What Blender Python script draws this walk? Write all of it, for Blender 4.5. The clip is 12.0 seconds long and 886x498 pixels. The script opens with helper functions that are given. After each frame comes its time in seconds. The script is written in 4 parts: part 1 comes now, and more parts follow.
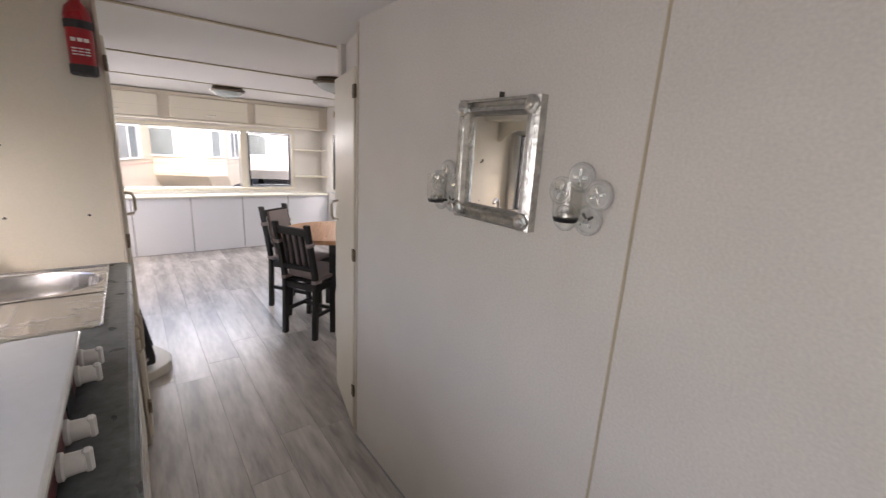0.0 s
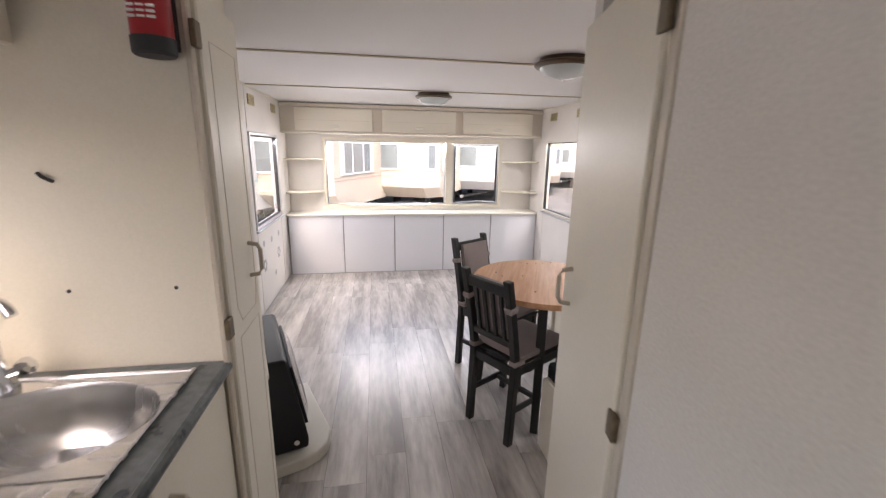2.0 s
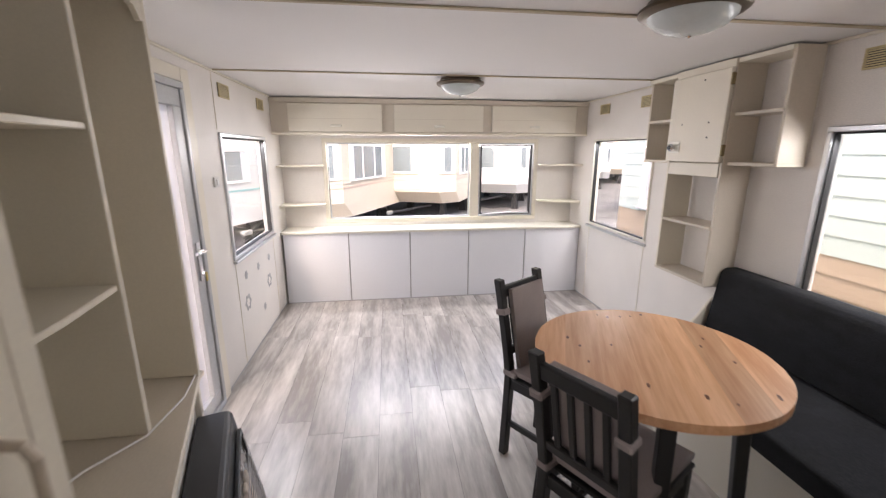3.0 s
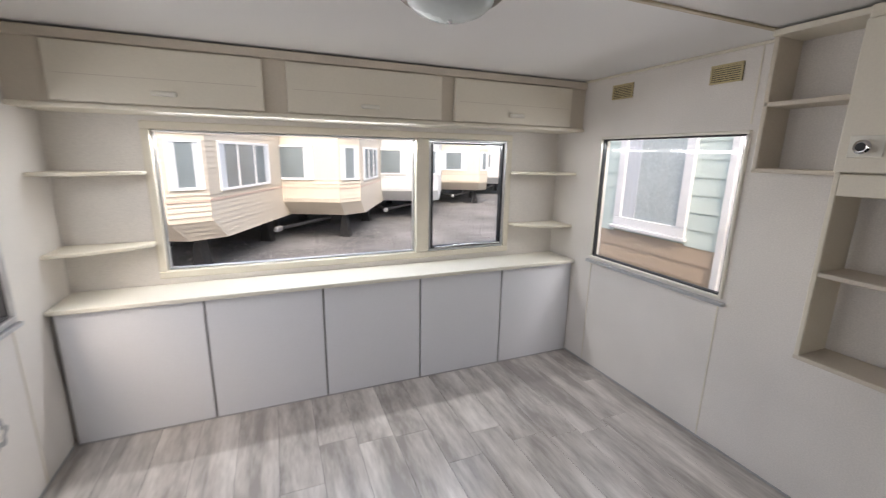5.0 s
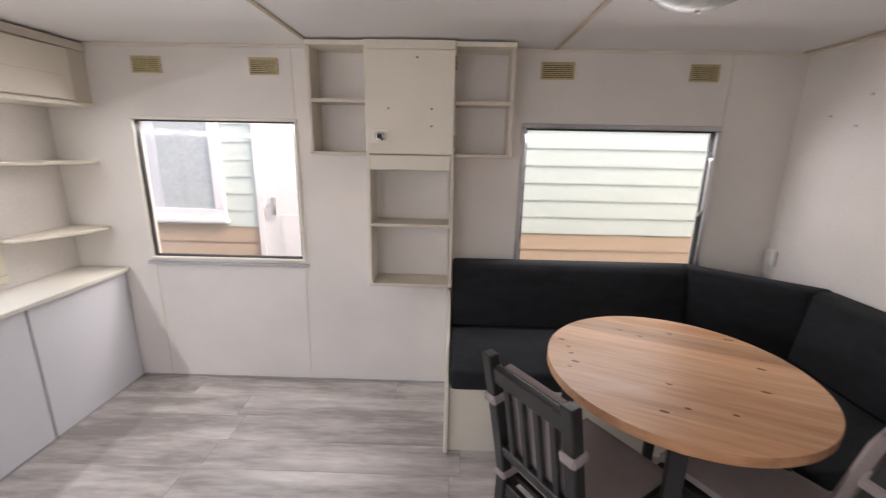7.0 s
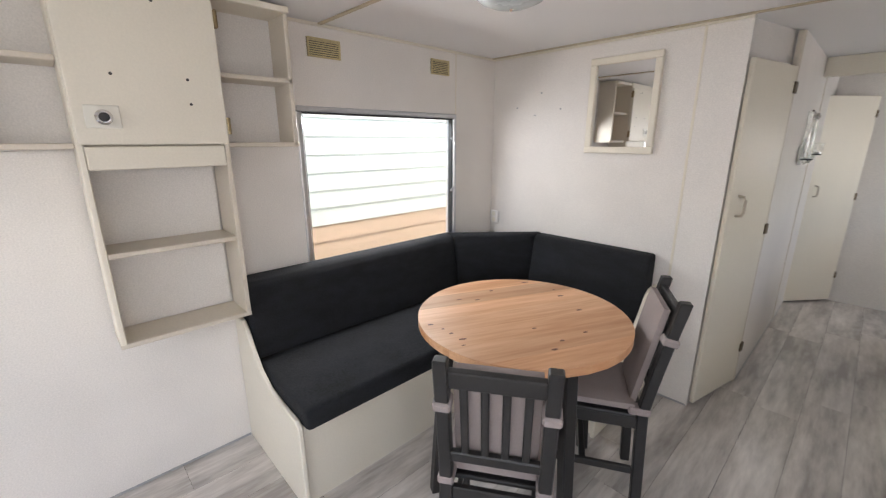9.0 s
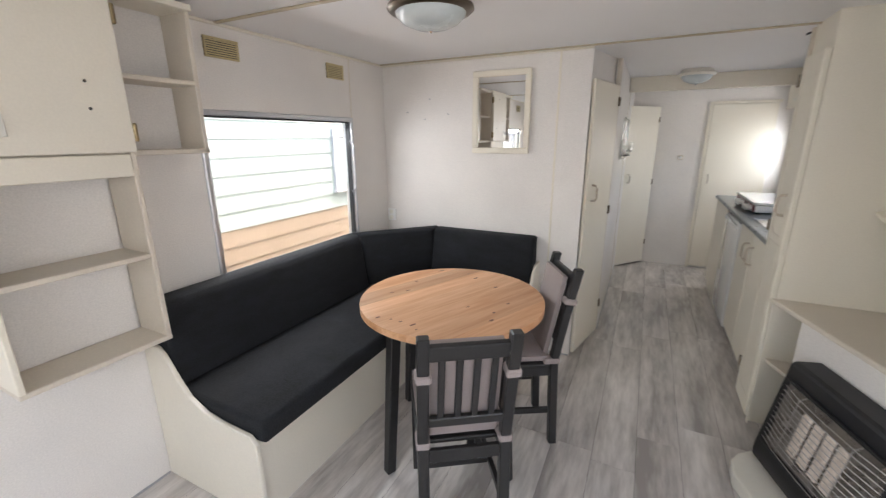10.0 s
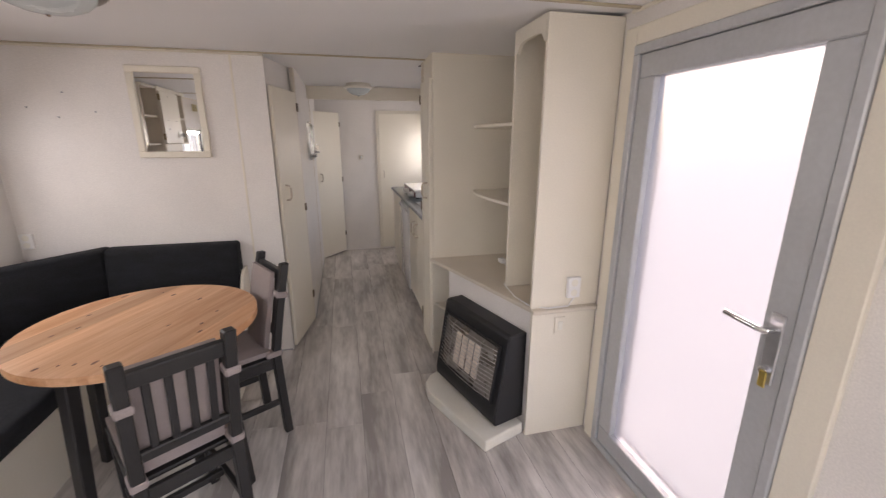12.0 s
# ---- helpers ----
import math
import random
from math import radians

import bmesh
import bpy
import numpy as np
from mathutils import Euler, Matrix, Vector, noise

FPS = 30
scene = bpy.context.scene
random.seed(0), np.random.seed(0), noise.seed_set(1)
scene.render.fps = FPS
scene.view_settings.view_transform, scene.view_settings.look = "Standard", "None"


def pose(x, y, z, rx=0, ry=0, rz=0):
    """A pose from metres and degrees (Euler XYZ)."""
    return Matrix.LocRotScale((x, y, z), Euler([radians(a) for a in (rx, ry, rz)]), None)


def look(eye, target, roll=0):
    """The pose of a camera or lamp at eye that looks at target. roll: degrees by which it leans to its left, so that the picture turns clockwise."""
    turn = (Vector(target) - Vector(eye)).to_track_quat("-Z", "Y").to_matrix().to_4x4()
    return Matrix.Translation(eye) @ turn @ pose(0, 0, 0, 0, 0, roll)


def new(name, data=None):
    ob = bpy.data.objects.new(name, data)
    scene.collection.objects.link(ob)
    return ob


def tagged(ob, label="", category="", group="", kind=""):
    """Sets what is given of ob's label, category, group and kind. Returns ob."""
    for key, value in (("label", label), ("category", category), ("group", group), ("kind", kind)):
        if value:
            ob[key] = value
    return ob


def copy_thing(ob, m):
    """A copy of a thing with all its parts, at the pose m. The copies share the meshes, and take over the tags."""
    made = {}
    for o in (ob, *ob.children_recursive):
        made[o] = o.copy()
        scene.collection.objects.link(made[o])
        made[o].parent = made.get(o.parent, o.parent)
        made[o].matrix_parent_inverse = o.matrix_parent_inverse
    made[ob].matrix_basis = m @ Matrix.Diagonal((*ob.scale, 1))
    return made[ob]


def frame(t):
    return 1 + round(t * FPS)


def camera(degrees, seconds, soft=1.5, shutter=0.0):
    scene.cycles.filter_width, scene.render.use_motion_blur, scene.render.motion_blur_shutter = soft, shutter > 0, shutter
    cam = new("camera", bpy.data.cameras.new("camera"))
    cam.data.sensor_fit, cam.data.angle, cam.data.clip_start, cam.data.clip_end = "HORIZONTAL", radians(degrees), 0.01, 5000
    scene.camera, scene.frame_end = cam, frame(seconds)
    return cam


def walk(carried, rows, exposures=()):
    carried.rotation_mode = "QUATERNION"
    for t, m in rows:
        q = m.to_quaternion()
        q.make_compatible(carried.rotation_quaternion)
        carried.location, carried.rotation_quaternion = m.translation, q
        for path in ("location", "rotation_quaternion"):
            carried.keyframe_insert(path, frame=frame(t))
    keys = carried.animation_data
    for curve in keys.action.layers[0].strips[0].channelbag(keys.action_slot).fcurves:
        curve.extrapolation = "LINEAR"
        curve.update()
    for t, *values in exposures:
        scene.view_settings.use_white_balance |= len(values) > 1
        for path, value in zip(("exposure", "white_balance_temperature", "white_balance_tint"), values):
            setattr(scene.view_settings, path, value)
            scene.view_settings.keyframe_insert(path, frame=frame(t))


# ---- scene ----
cam = camera(94.9, 12.0, soft=1.25, shutter=0.25)
PATH = [
    (0, (-2.347, -5.895, 1.451), (-1.155, -4.361, 0.976), 3.3),
    (0.5, (-2.248, -5.806, 1.453), (-1.398, -4.056, 0.989), 3.2),
    (1, (-2.174, -5.579, 1.465), (-1.594, -3.724, 0.994), 2.5),
    (1.5, (-2.047, -5.22, 1.464), (-1.660, -3.315, 0.993), 1.7),
    (2, (-1.994, -4.816, 1.462), (-1.672, -2.9, 0.987), 1.0),
    (2.5, (-2.002, -4.388, 1.457), (-1.699, -2.47, 0.979), 0.8),
    (2.7, (-1.995, -4.214, 1.462), (-1.720, -2.29, 0.99), 0.1),
    (4.3, (-1.9, -2.855, 1.473), (-1.687, -0.921, 1.011), 0.7),
    (4.5, (-1.949, -2.685, 1.453), (-1.611, -0.765, 1.005), 0.6),
    (5, (-1.998, -2.311, 1.437), (-1.247, -0.512, 0.991), 1.0),
    (5.5, (-2.061, -1.979, 1.414), (-0.772, -0.518, 0.964), 1.1),
    (6, (-2.137, -1.842, 1.426), (-0.479, -0.828, 0.955), 0.8),
    (6.5, (-2.277, -1.836, 1.442), (-0.401, -1.339, 0.96), 0.9),
    (7, (-2.282, -1.936, 1.449), (-0.344, -1.9, 0.957), 1.1),
    (7.5, (-2.235, -1.974, 1.422), (-0.334, -2.355, 0.933), 1.0),
    (7.7, (-2.212, -1.974, 1.412), (-0.344, -2.489, 0.915), 0.8),
    (9.3, (-1.853, -1.306, 1.422), (-0.591, -2.769, 0.904), -0.2),
    (9.5, (-1.825, -1.254, 1.415), (-0.653, -2.791, 0.898), -0.3),
    (10, (-1.773, -1.126, 1.45), (-0.915, -2.853, 0.919), -0.3),
    (10.5, (-1.768, -0.993, 1.459), (-1.258, -2.853, 0.93), -0.4),
    (11, (-1.804, -0.937, 1.466), (-1.632, -2.858, 0.937), -0.4),
    (11.5, (-1.837, -0.919, 1.469), (-1.991, -2.842, 0.94), -0.2),
    (12, (-1.859, -0.945, 1.459), (-2.307, -2.821, 0.932), 0.0),
]
walk(cam, [(t, look(eye, target, roll)) for t, eye, target, roll in PATH],
     exposures=[(0.0, 1.92, 6700, 17), (1.5, 1.88, 6700, 17), (2.5, 2.0, 6750, 18), (4.5, 1.45, 6450, 10), (5.0, 1.32, 6500, 12), (5.5, 1.37, 6550, 13), (7.5, 1.8, 6750, 18), (9.5, 2.24, 6400, 11), (10.5, 2.15, 6450, 12), (11.5, 2.0, 6800, 17), (12.0, 1.9, 6900, 20)])

# ---- world and light: a bright overcast day ----
world = bpy.data.worlds.new("sky")
scene.world = world
world.use_nodes = True
wn = world.node_tree.nodes
sky = wn.new("ShaderNodeTexSky")
sky.sky_type = "NISHITA"
sky.sun_disc = False
sky.sun_elevation = radians(48)
sky.sun_rotation = radians(200)
sky.air_density, sky.dust_density, sky.ozone_density = 1.0, 6.0, 1.0
world.node_tree.links.new(sky.outputs[0], wn["Background"].inputs[0])
wn["Background"].inputs[1].default_value = 0.15
sun = new("sun", bpy.data.lights.new("sun", "SUN"))
sun.data.energy, sun.data.angle, sun.data.color = 0.8, radians(30), (1.0, 0.96, 0.9)
sun.matrix_world = look((0, 0, 0), (math.sin(radians(20)) * -0.67, math.cos(radians(20)) * 0.67, -0.74))


def window_light(x, y, z, rz, tilt, wide, high, watts):
    """Daylight that enters by one opening; rz turns its face, tilt leans it down."""
    o = new("window_light", bpy.data.lights.new("window_light", "AREA"))
    o.data.shape, o.data.size, o.data.size_y, o.data.energy = "RECTANGLE", wide, high, watts
    o.data.color = (0.96, 0.98, 1.0)
    o.matrix_world = pose(x, y, z) @ pose(0, 0, 0, 90 - tilt, 0, rz)


window_light(-1.50, 0.285, 1.515, 180, 55, 2.05, 0.05, 6.2)
window_light(0.02, -0.635, 1.525, 90, 45, 0.84, 0.045, 1.2)
window_light(0.02, -2.82, 1.505, 90, 45, 0.90, 0.045, 1.9)
window_light(-3.02, -0.725, 1.52, -90, 45, 0.86, 0.045, 2.1)
window_light(-3.02, -6.05, 1.30, -90, 12, 0.42, 0.44, 1.1)
window_light(-3.045, -2.04, 0.90, -90, 0, 0.54, 1.55, 0.55)


# ---- materials ----
def mat(name, col, rough=0.5, metal=0.0, var=0.08, size=6.0, bump=0.0, grain=60.0, stretch=(1, 1, 1), coat=0.0, rvar=0.08, dark=None, per=0.0):
    """Paint-like surface: colour varied by broad blotches and fine grain, with a fine relief."""
    m = bpy.data.materials.new(name)
    m.use_nodes = True
    n, l = m.node_tree.nodes, m.node_tree.links
    b = n["Principled BSDF"]
    tc = n.new("ShaderNodeTexCoord")
    mp = n.new("ShaderNodeMapping")
    mp.inputs["Scale"].default_value = stretch
    l.new(tc.outputs["Object"], mp.inputs[0])
    big = n.new("ShaderNodeTexNoise")
    big.inputs["Scale"].default_value, big.inputs["Detail"].default_value = size, 5
    fine = n.new("ShaderNodeTexNoise")
    fine.inputs["Scale"].default_value, fine.inputs["Detail"].default_value = grain, 4
    l.new(mp.outputs[0], big.inputs[0]), l.new(mp.outputs[0], fine.inputs[0])
    add = n.new("ShaderNodeMath")
    add.operation = "ADD"
    l.new(big.outputs[0], add.inputs[0]), l.new(fine.outputs[0], add.inputs[1])
    ramp = n.new("ShaderNodeMapRange")
    ramp.inputs[1].default_value, ramp.inputs[2].default_value = 0.7, 1.3
    l.new(add.outputs[0], ramp.inputs[0])
    mix = n.new("ShaderNodeMix")
    mix.data_type = "RGBA"
    d = dark or [c * (1 - 2 * var) for c in col]
    mix.inputs["A"].default_value = (*d, 1)
    mix.inputs["B"].default_value = (*[min(1, c * (1 + var * 0.4)) for c in col], 1)
    l.new(ramp.outputs[0], mix.inputs["Factor"])
    out = mix.outputs["Result"]
    if per:
        oi = n.new("ShaderNodeObjectInfo")
        hs = n.new("ShaderNodeHueSaturation")
        pr = n.new("ShaderNodeMapRange")
        pr.inputs[3].default_value, pr.inputs[4].default_value = 1 - per, 1 + per
        l.new(oi.outputs["Random"], pr.inputs[0]), l.new(pr.outputs[0], hs.inputs["Value"]), l.new(out, hs.inputs["Color"])
        out = hs.outputs[0]
    l.new(out, b.inputs["Base Color"])
    rr = n.new("ShaderNodeMapRange")
    rr.inputs[3].default_value, rr.inputs[4].default_value = max(0.02, rough - rvar), min(1, rough + rvar)
    l.new(big.outputs[0], rr.inputs[0]), l.new(rr.outputs[0], b.inputs["Roughness"])
    b.inputs["Metallic"].default_value = metal
    b.inputs["Coat Weight"].default_value = coat
    if bump:
        bp = n.new("ShaderNodeBump")
        bp.inputs["Strength"].default_value, bp.inputs["Distance"].default_value = bump, 0.002
        l.new(fine.outputs[0], bp.inputs["Height"]), l.new(bp.outputs[0], b.inputs["Normal"])
    return m


def glass_mat(name, rough=0.0, col=(1, 1, 1), clear=0.92):
    """Thin pane: mostly clear, with a faint mirror sheen."""
    m = bpy.data.materials.new(name)
    m.use_nodes = True
    n, l = m.node_tree.nodes, m.node_tree.links
    n.remove(n["Principled BSDF"])
    g = n.new("ShaderNodeBsdfGlossy")
    g.inputs["Roughness"].default_value = 0.02
    t = n.new("ShaderNodeBsdfTransparent")
    t.inputs[0].default_value = (*col, 1)
    lw = n.new("ShaderNodeLayerWeight")
    pw = n.new("ShaderNodeMath")
    pw.operation = "POWER"
    pw.inputs[1].default_value = 4.0
    l.new(lw.outputs["Facing"], pw.inputs[0])
    fr = n.new("ShaderNodeMapRange")
    fr.inputs[3].default_value, fr.inputs[4].default_value = 0.02, 0.5
    l.new(pw.outputs[0], fr.inputs[0])
    mx = n.new("ShaderNodeMixShader")
    l.new(fr.outputs[0], mx.inputs[0]), l.new(t.outputs[0], mx.inputs[1]), l.new(g.outputs[0], mx.inputs[2])
    l.new(mx.outputs[0], n["Material Output"].inputs[0])
    return m


def wood_mat(name, light, dark, axis=1, scale=14.0, rough=0.35, per=0.12, coat=0.1, along=0.07, fine=0.35):
    """Straight-grained boards with growth lines along one axis, tinted board by board."""
    m = bpy.data.materials.new(name)
    m.use_nodes = True
    n, l = m.node_tree.nodes, m.node_tree.links
    b = n["Principled BSDF"]
    tc = n.new("ShaderNodeTexCoord")
    oi = n.new("ShaderNodeObjectInfo")
    off = n.new("ShaderNodeVectorMath")
    off.operation = "SCALE"
    off.inputs[0].default_value = (7, 9, 3)
    l.new(oi.outputs["Random"], off.inputs["Scale"])
    va = n.new("ShaderNodeVectorMath")
    l.new(tc.outputs["Object"], va.inputs[0]), l.new(off.outputs[0], va.inputs[1])
    mp = n.new("ShaderNodeMapping")
    s = [1.0, 1.0, 1.0]
    s[axis] = along
    mp.inputs["Scale"].default_value = s
    l.new(va.outputs[0], mp.inputs[0])
    a = n.new("ShaderNodeTexNoise")
    a.inputs["Scale"].default_value, a.inputs["Detail"].default_value, a.inputs["Roughness"].default_value = scale, 6, 0.65
    c = n.new("ShaderNodeTexNoise")
    c.inputs["Scale"].default_value, c.inputs["Detail"].default_value = scale * 7, 3
    l.new(mp.outputs[0], a.inputs[0]), l.new(mp.outputs[0], c.inputs[0])
    mm = n.new("ShaderNodeMath")
    mm.operation = "MULTIPLY_ADD"
    mm.inputs[1].default_value = fine
    l.new(c.outputs[0], mm.inputs[0]), l.new(a.outputs[0], mm.inputs[2])
    mr = n.new("ShaderNodeMapRange")
    mr.inputs[1].default_value, mr.inputs[2].default_value = 0.5, 0.85
    l.new(mm.outputs[0], mr.inputs[0])
    mix = n.new("ShaderNodeMix")
    mix.data_type = "RGBA"
    mix.inputs["A"].default_value, mix.inputs["B"].default_value = (*dark, 1), (*light, 1)
    l.new(mr.outputs[0], mix.inputs["Factor"])
    hs = n.new("ShaderNodeHueSaturation")
    pr = n.new("ShaderNodeMapRange")
    pr.inputs[3].default_value, pr.inputs[4].default_value = 1 - per, 1 + per
    l.new(oi.outputs["Random"], pr.inputs[0]), l.new(pr.outputs[0], hs.inputs["Value"]), l.new(mix.outputs["Result"], hs.inputs["Color"])
    l.new(hs.outputs[0], b.inputs["Base Color"])
    rr = n.new("ShaderNodeMapRange")
    rr.inputs[3].default_value, rr.inputs[4].default_value = rough + 0.1, rough - 0.05
    l.new(mm.outputs[0], rr.inputs[0]), l.new(rr.outputs[0], b.inputs["Roughness"])
    b.inputs["Coat Weight"].default_value = coat
    bp = n.new("ShaderNodeBump")
    bp.inputs["Strength"].default_value, bp.inputs["Distance"].default_value = 0.15, 0.001
    l.new(mm.outputs[0], bp.inputs["Height"]), l.new(bp.outputs[0], b.inputs["Normal"])
    return m


WALL = mat("wall_vinyl", (0.84, 0.80, 0.755), 0.5, var=0.08, size=1.6, bump=0.05, grain=180)
CREAM = mat("cream_laminate", (0.80, 0.745, 0.63), 0.42, var=0.03, size=2.0, bump=0.05, grain=140)
# a darker tone than CREAM, for shelves and various panels
SHELF = mat("darker_cream_laminate", (0.68, 0.61, 0.51), 0.45, var=0.05, size=2.5, bump=0.05, grain=140)
PANEL = mat("white_hardboard", (0.80, 0.81, 0.85), 0.35, var=0.02, size=1.2, bump=0.03, grain=120)
CEIL = mat("ceiling_board", (0.86, 0.85, 0.84), 0.7, var=0.02, size=1.0, bump=0.1, grain=150)
TRIM = mat("tan_strip", (0.55, 0.47, 0.34), 0.5, var=0.06)
GREY = mat("grey_joint", (0.42, 0.42, 0.43), 0.5)
GAP = mat("dark_gap", (0.05, 0.045, 0.04), 0.8)
ALU = mat("aluminium", (0.62, 0.63, 0.65), 0.32, 0.9, var=0.05, size=9)
ALUP = mat("grey_frame_paint", (0.50, 0.51, 0.52), 0.4, 0.2, var=0.05)
RUBBER = mat("black_seal", (0.03, 0.03, 0.032), 0.6)
STEEL = mat("brushed_steel", (0.62, 0.62, 0.63), 0.26, 1.0, var=0.06, size=5, stretch=(1, 8, 1), bump=0.03)
CHROME = mat("chrome", (0.75, 0.75, 0.76), 0.08, 1.0, var=0.02)
WHITE = mat("white_plastic", (0.82, 0.81, 0.79), 0.3, var=0.02)
ENAMEL = mat("white_enamel", (0.80, 0.80, 0.78), 0.12, var=0.02, coat=0.5)
PLY = wood_mat("floor_plank_vinyl", (0.80, 0.755, 0.71), (0.32, 0.29, 0.268), 1, 6.0, 0.32, 0.05, 0.8, 0.16, 0.25)
PLY.node_tree.nodes["Principled BSDF"].inputs["Coat Roughness"].default_value = 0.27
PLY.node_tree.nodes["Principled BSDF"].inputs["Coat IOR"].default_value = 1.6
PINE = wood_mat("varnished_pine", (0.70, 0.415, 0.235), (0.48, 0.23, 0.105), 1, 10, 0.44, 0.22, 0.02)
KNOT = mat("pine_knot", (0.17, 0.06, 0.025), 0.35, var=0.2, size=60)
BLACKW = mat("black_stained_wood", (0.020, 0.019, 0.019), 0.42, var=0.15, size=8, stretch=(4, 4, 0.6), bump=0.08)
CUSHION = mat("taupe_cotton", (0.33, 0.28, 0.27), 0.95, var=0.08, size=8, bump=0.4, grain=320)
UPHOL = mat("charcoal_cord_fabric", (0.014, 0.0155, 0.019), 0.92, var=0.42, size=9, bump=1.0, grain=150, stretch=(1, 1, 2.5))
BLACKM = mat("black_enamel_metal", (0.018, 0.018, 0.02), 0.45, 0.1, var=0.1, bump=0.1, grain=200)
CERAM = mat("burner_ceramic", (0.75, 0.66, 0.57), 0.8, var=0.1, size=30)
CLEAR = glass_mat("window_glass")
MIRROR = mat("mirror_silver", (0.86, 0.87, 0.87), 0.02, 1.0, var=0.0, rvar=0.0)
LEDGEM = mat("window_ledge", (0.80, 0.77, 0.68), 0.35, var=0.02)


def part(name, bm, m, parent=None, label="", smooth=False):
    """Links a bmesh as one mesh object under a thing or a part."""
    bmesh.ops.recalc_face_normals(bm, faces=bm.faces)
    me = bpy.data.meshes.new(name)
    bm.to_mesh(me)
    bm.free()
    me.materials.append(m)
    if smooth:
        for p in me.polygons:
            p.use_smooth = True
        me.set_sharp_from_angle(angle=radians(40))
    ob = new(name, me)
    if parent:
        ob.parent = parent
    if label:
        tagged(ob, label)
    return ob


def empty(name, label, category, at=(0, 0, 0), rz=0, group="", kind=""):
    e = new(name)
    e.empty_display_size = 0.1
    e.matrix_basis = pose(*at, 0, 0, rz)
    return tagged(e, label, category, group, kind)


def box(lo, hi, bevel=0.0, bm=None, m=None, seg=1):
    """A box between two corners, with eased edges."""
    b = bmesh.new()
    bmesh.ops.create_cube(b, size=1)
    c = [(p + q) / 2 for p, q in zip(lo, hi)]
    s = [abs(q - p) for p, q in zip(lo, hi)]
    bmesh.ops.transform(b, matrix=Matrix.Translation(c) @ Matrix.Diagonal((*s, 1)), verts=b.verts)
    if bevel:
        bmesh.ops.bevel(b, geom=b.edges[:], offset=min(bevel, min(s) * 0.45), segments=seg, affect="EDGES", profile=0.5)
    if m:
        bmesh.ops.transform(b, matrix=m, verts=b.verts)
    return merge(bm, b)


def merge(bm, b):
    if bm is None:
        return b
    me = bpy.data.meshes.new("tmp")
    b.to_mesh(me)
    b.free()
    bm.from_mesh(me)
    bpy.data.meshes.remove(me)
    return bm


def prism(pts, axis, lo, hi, bevel=0.0, bm=None, seg=1):
    """An outline drawn in two axes, pulled along the third from lo to hi."""
    b = bmesh.new()

    def v(p, d):
        q = list(p)
        q.insert(axis, d)
        return b.verts.new(q)
    f = b.faces.new([v(p, lo) for p in pts])
    r = bmesh.ops.extrude_face_region(b, geom=[f])
    d = [0, 0, 0]
    d[axis] = hi - lo
    bmesh.ops.translate(b, vec=d, verts=[g for g in r["geom"] if isinstance(g, bmesh.types.BMVert)])
    bmesh.ops.recalc_face_normals(b, faces=b.faces)
    if bevel:
        bmesh.ops.bevel(b, geom=b.edges[:], offset=bevel, segments=seg, affect="EDGES", profile=0.5)
    return merge(bm, b)


def lathe(profile, at=(0, 0, 0), n=32, bm=None, m=None):
    """A profile of (radius, height) turned round z."""
    b = bmesh.new()
    rings = [[b.verts.new((r * math.cos(2 * math.pi * i / n), r * math.sin(2 * math.pi * i / n), z)) for i in range(n)] for r, z in profile]
    for p, q in zip(rings, rings[1:]):
        for i in range(n):
            b.faces.new((p[i], p[(i + 1) % n], q[(i + 1) % n], q[i]))
    b.faces.new(rings[0][::-1]), b.faces.new(rings[-1])
    bmesh.ops.transform(b, matrix=Matrix.Translation(at) @ (m or Matrix()), verts=b.verts)
    return merge(bm, b)


def tube(pts, r, n=10, bm=None):
    """A round bar along a line of points."""
    b = bmesh.new()
    ps = [Vector(p) for p in pts]
    rings = []
    for i, p in enumerate(ps):
        d = (ps[min(i + 1, len(ps) - 1)] - ps[max(i - 1, 0)]).normalized()
        up = Vector((0, 0, 1)) if abs(d.z) < 0.9 else Vector((1, 0, 0))
        u = d.cross(up).normalized()
        w = d.cross(u)
        rings.append([b.verts.new(p + r * (math.cos(2 * math.pi * k / n) * u + math.sin(2 * math.pi * k / n) * w)) for k in range(n)])
    for p, q in zip(rings, rings[1:]):
        for k in range(n):
            b.faces.new((p[k], p[(k + 1) % n], q[(k + 1) % n], q[k]))
    b.faces.new(rings[0][::-1]), b.faces.new(rings[-1])
    bmesh.ops.recalc_face_normals(b, faces=b.faces)
    return merge(bm, b)


def arc(cx, cy, r, a0, a1, n):
    return [(cx + r * math.cos(radians(a0 + (a1 - a0) * i / n)), cy + r * math.sin(radians(a0 + (a1 - a0) * i / n))) for i in range(n + 1)]


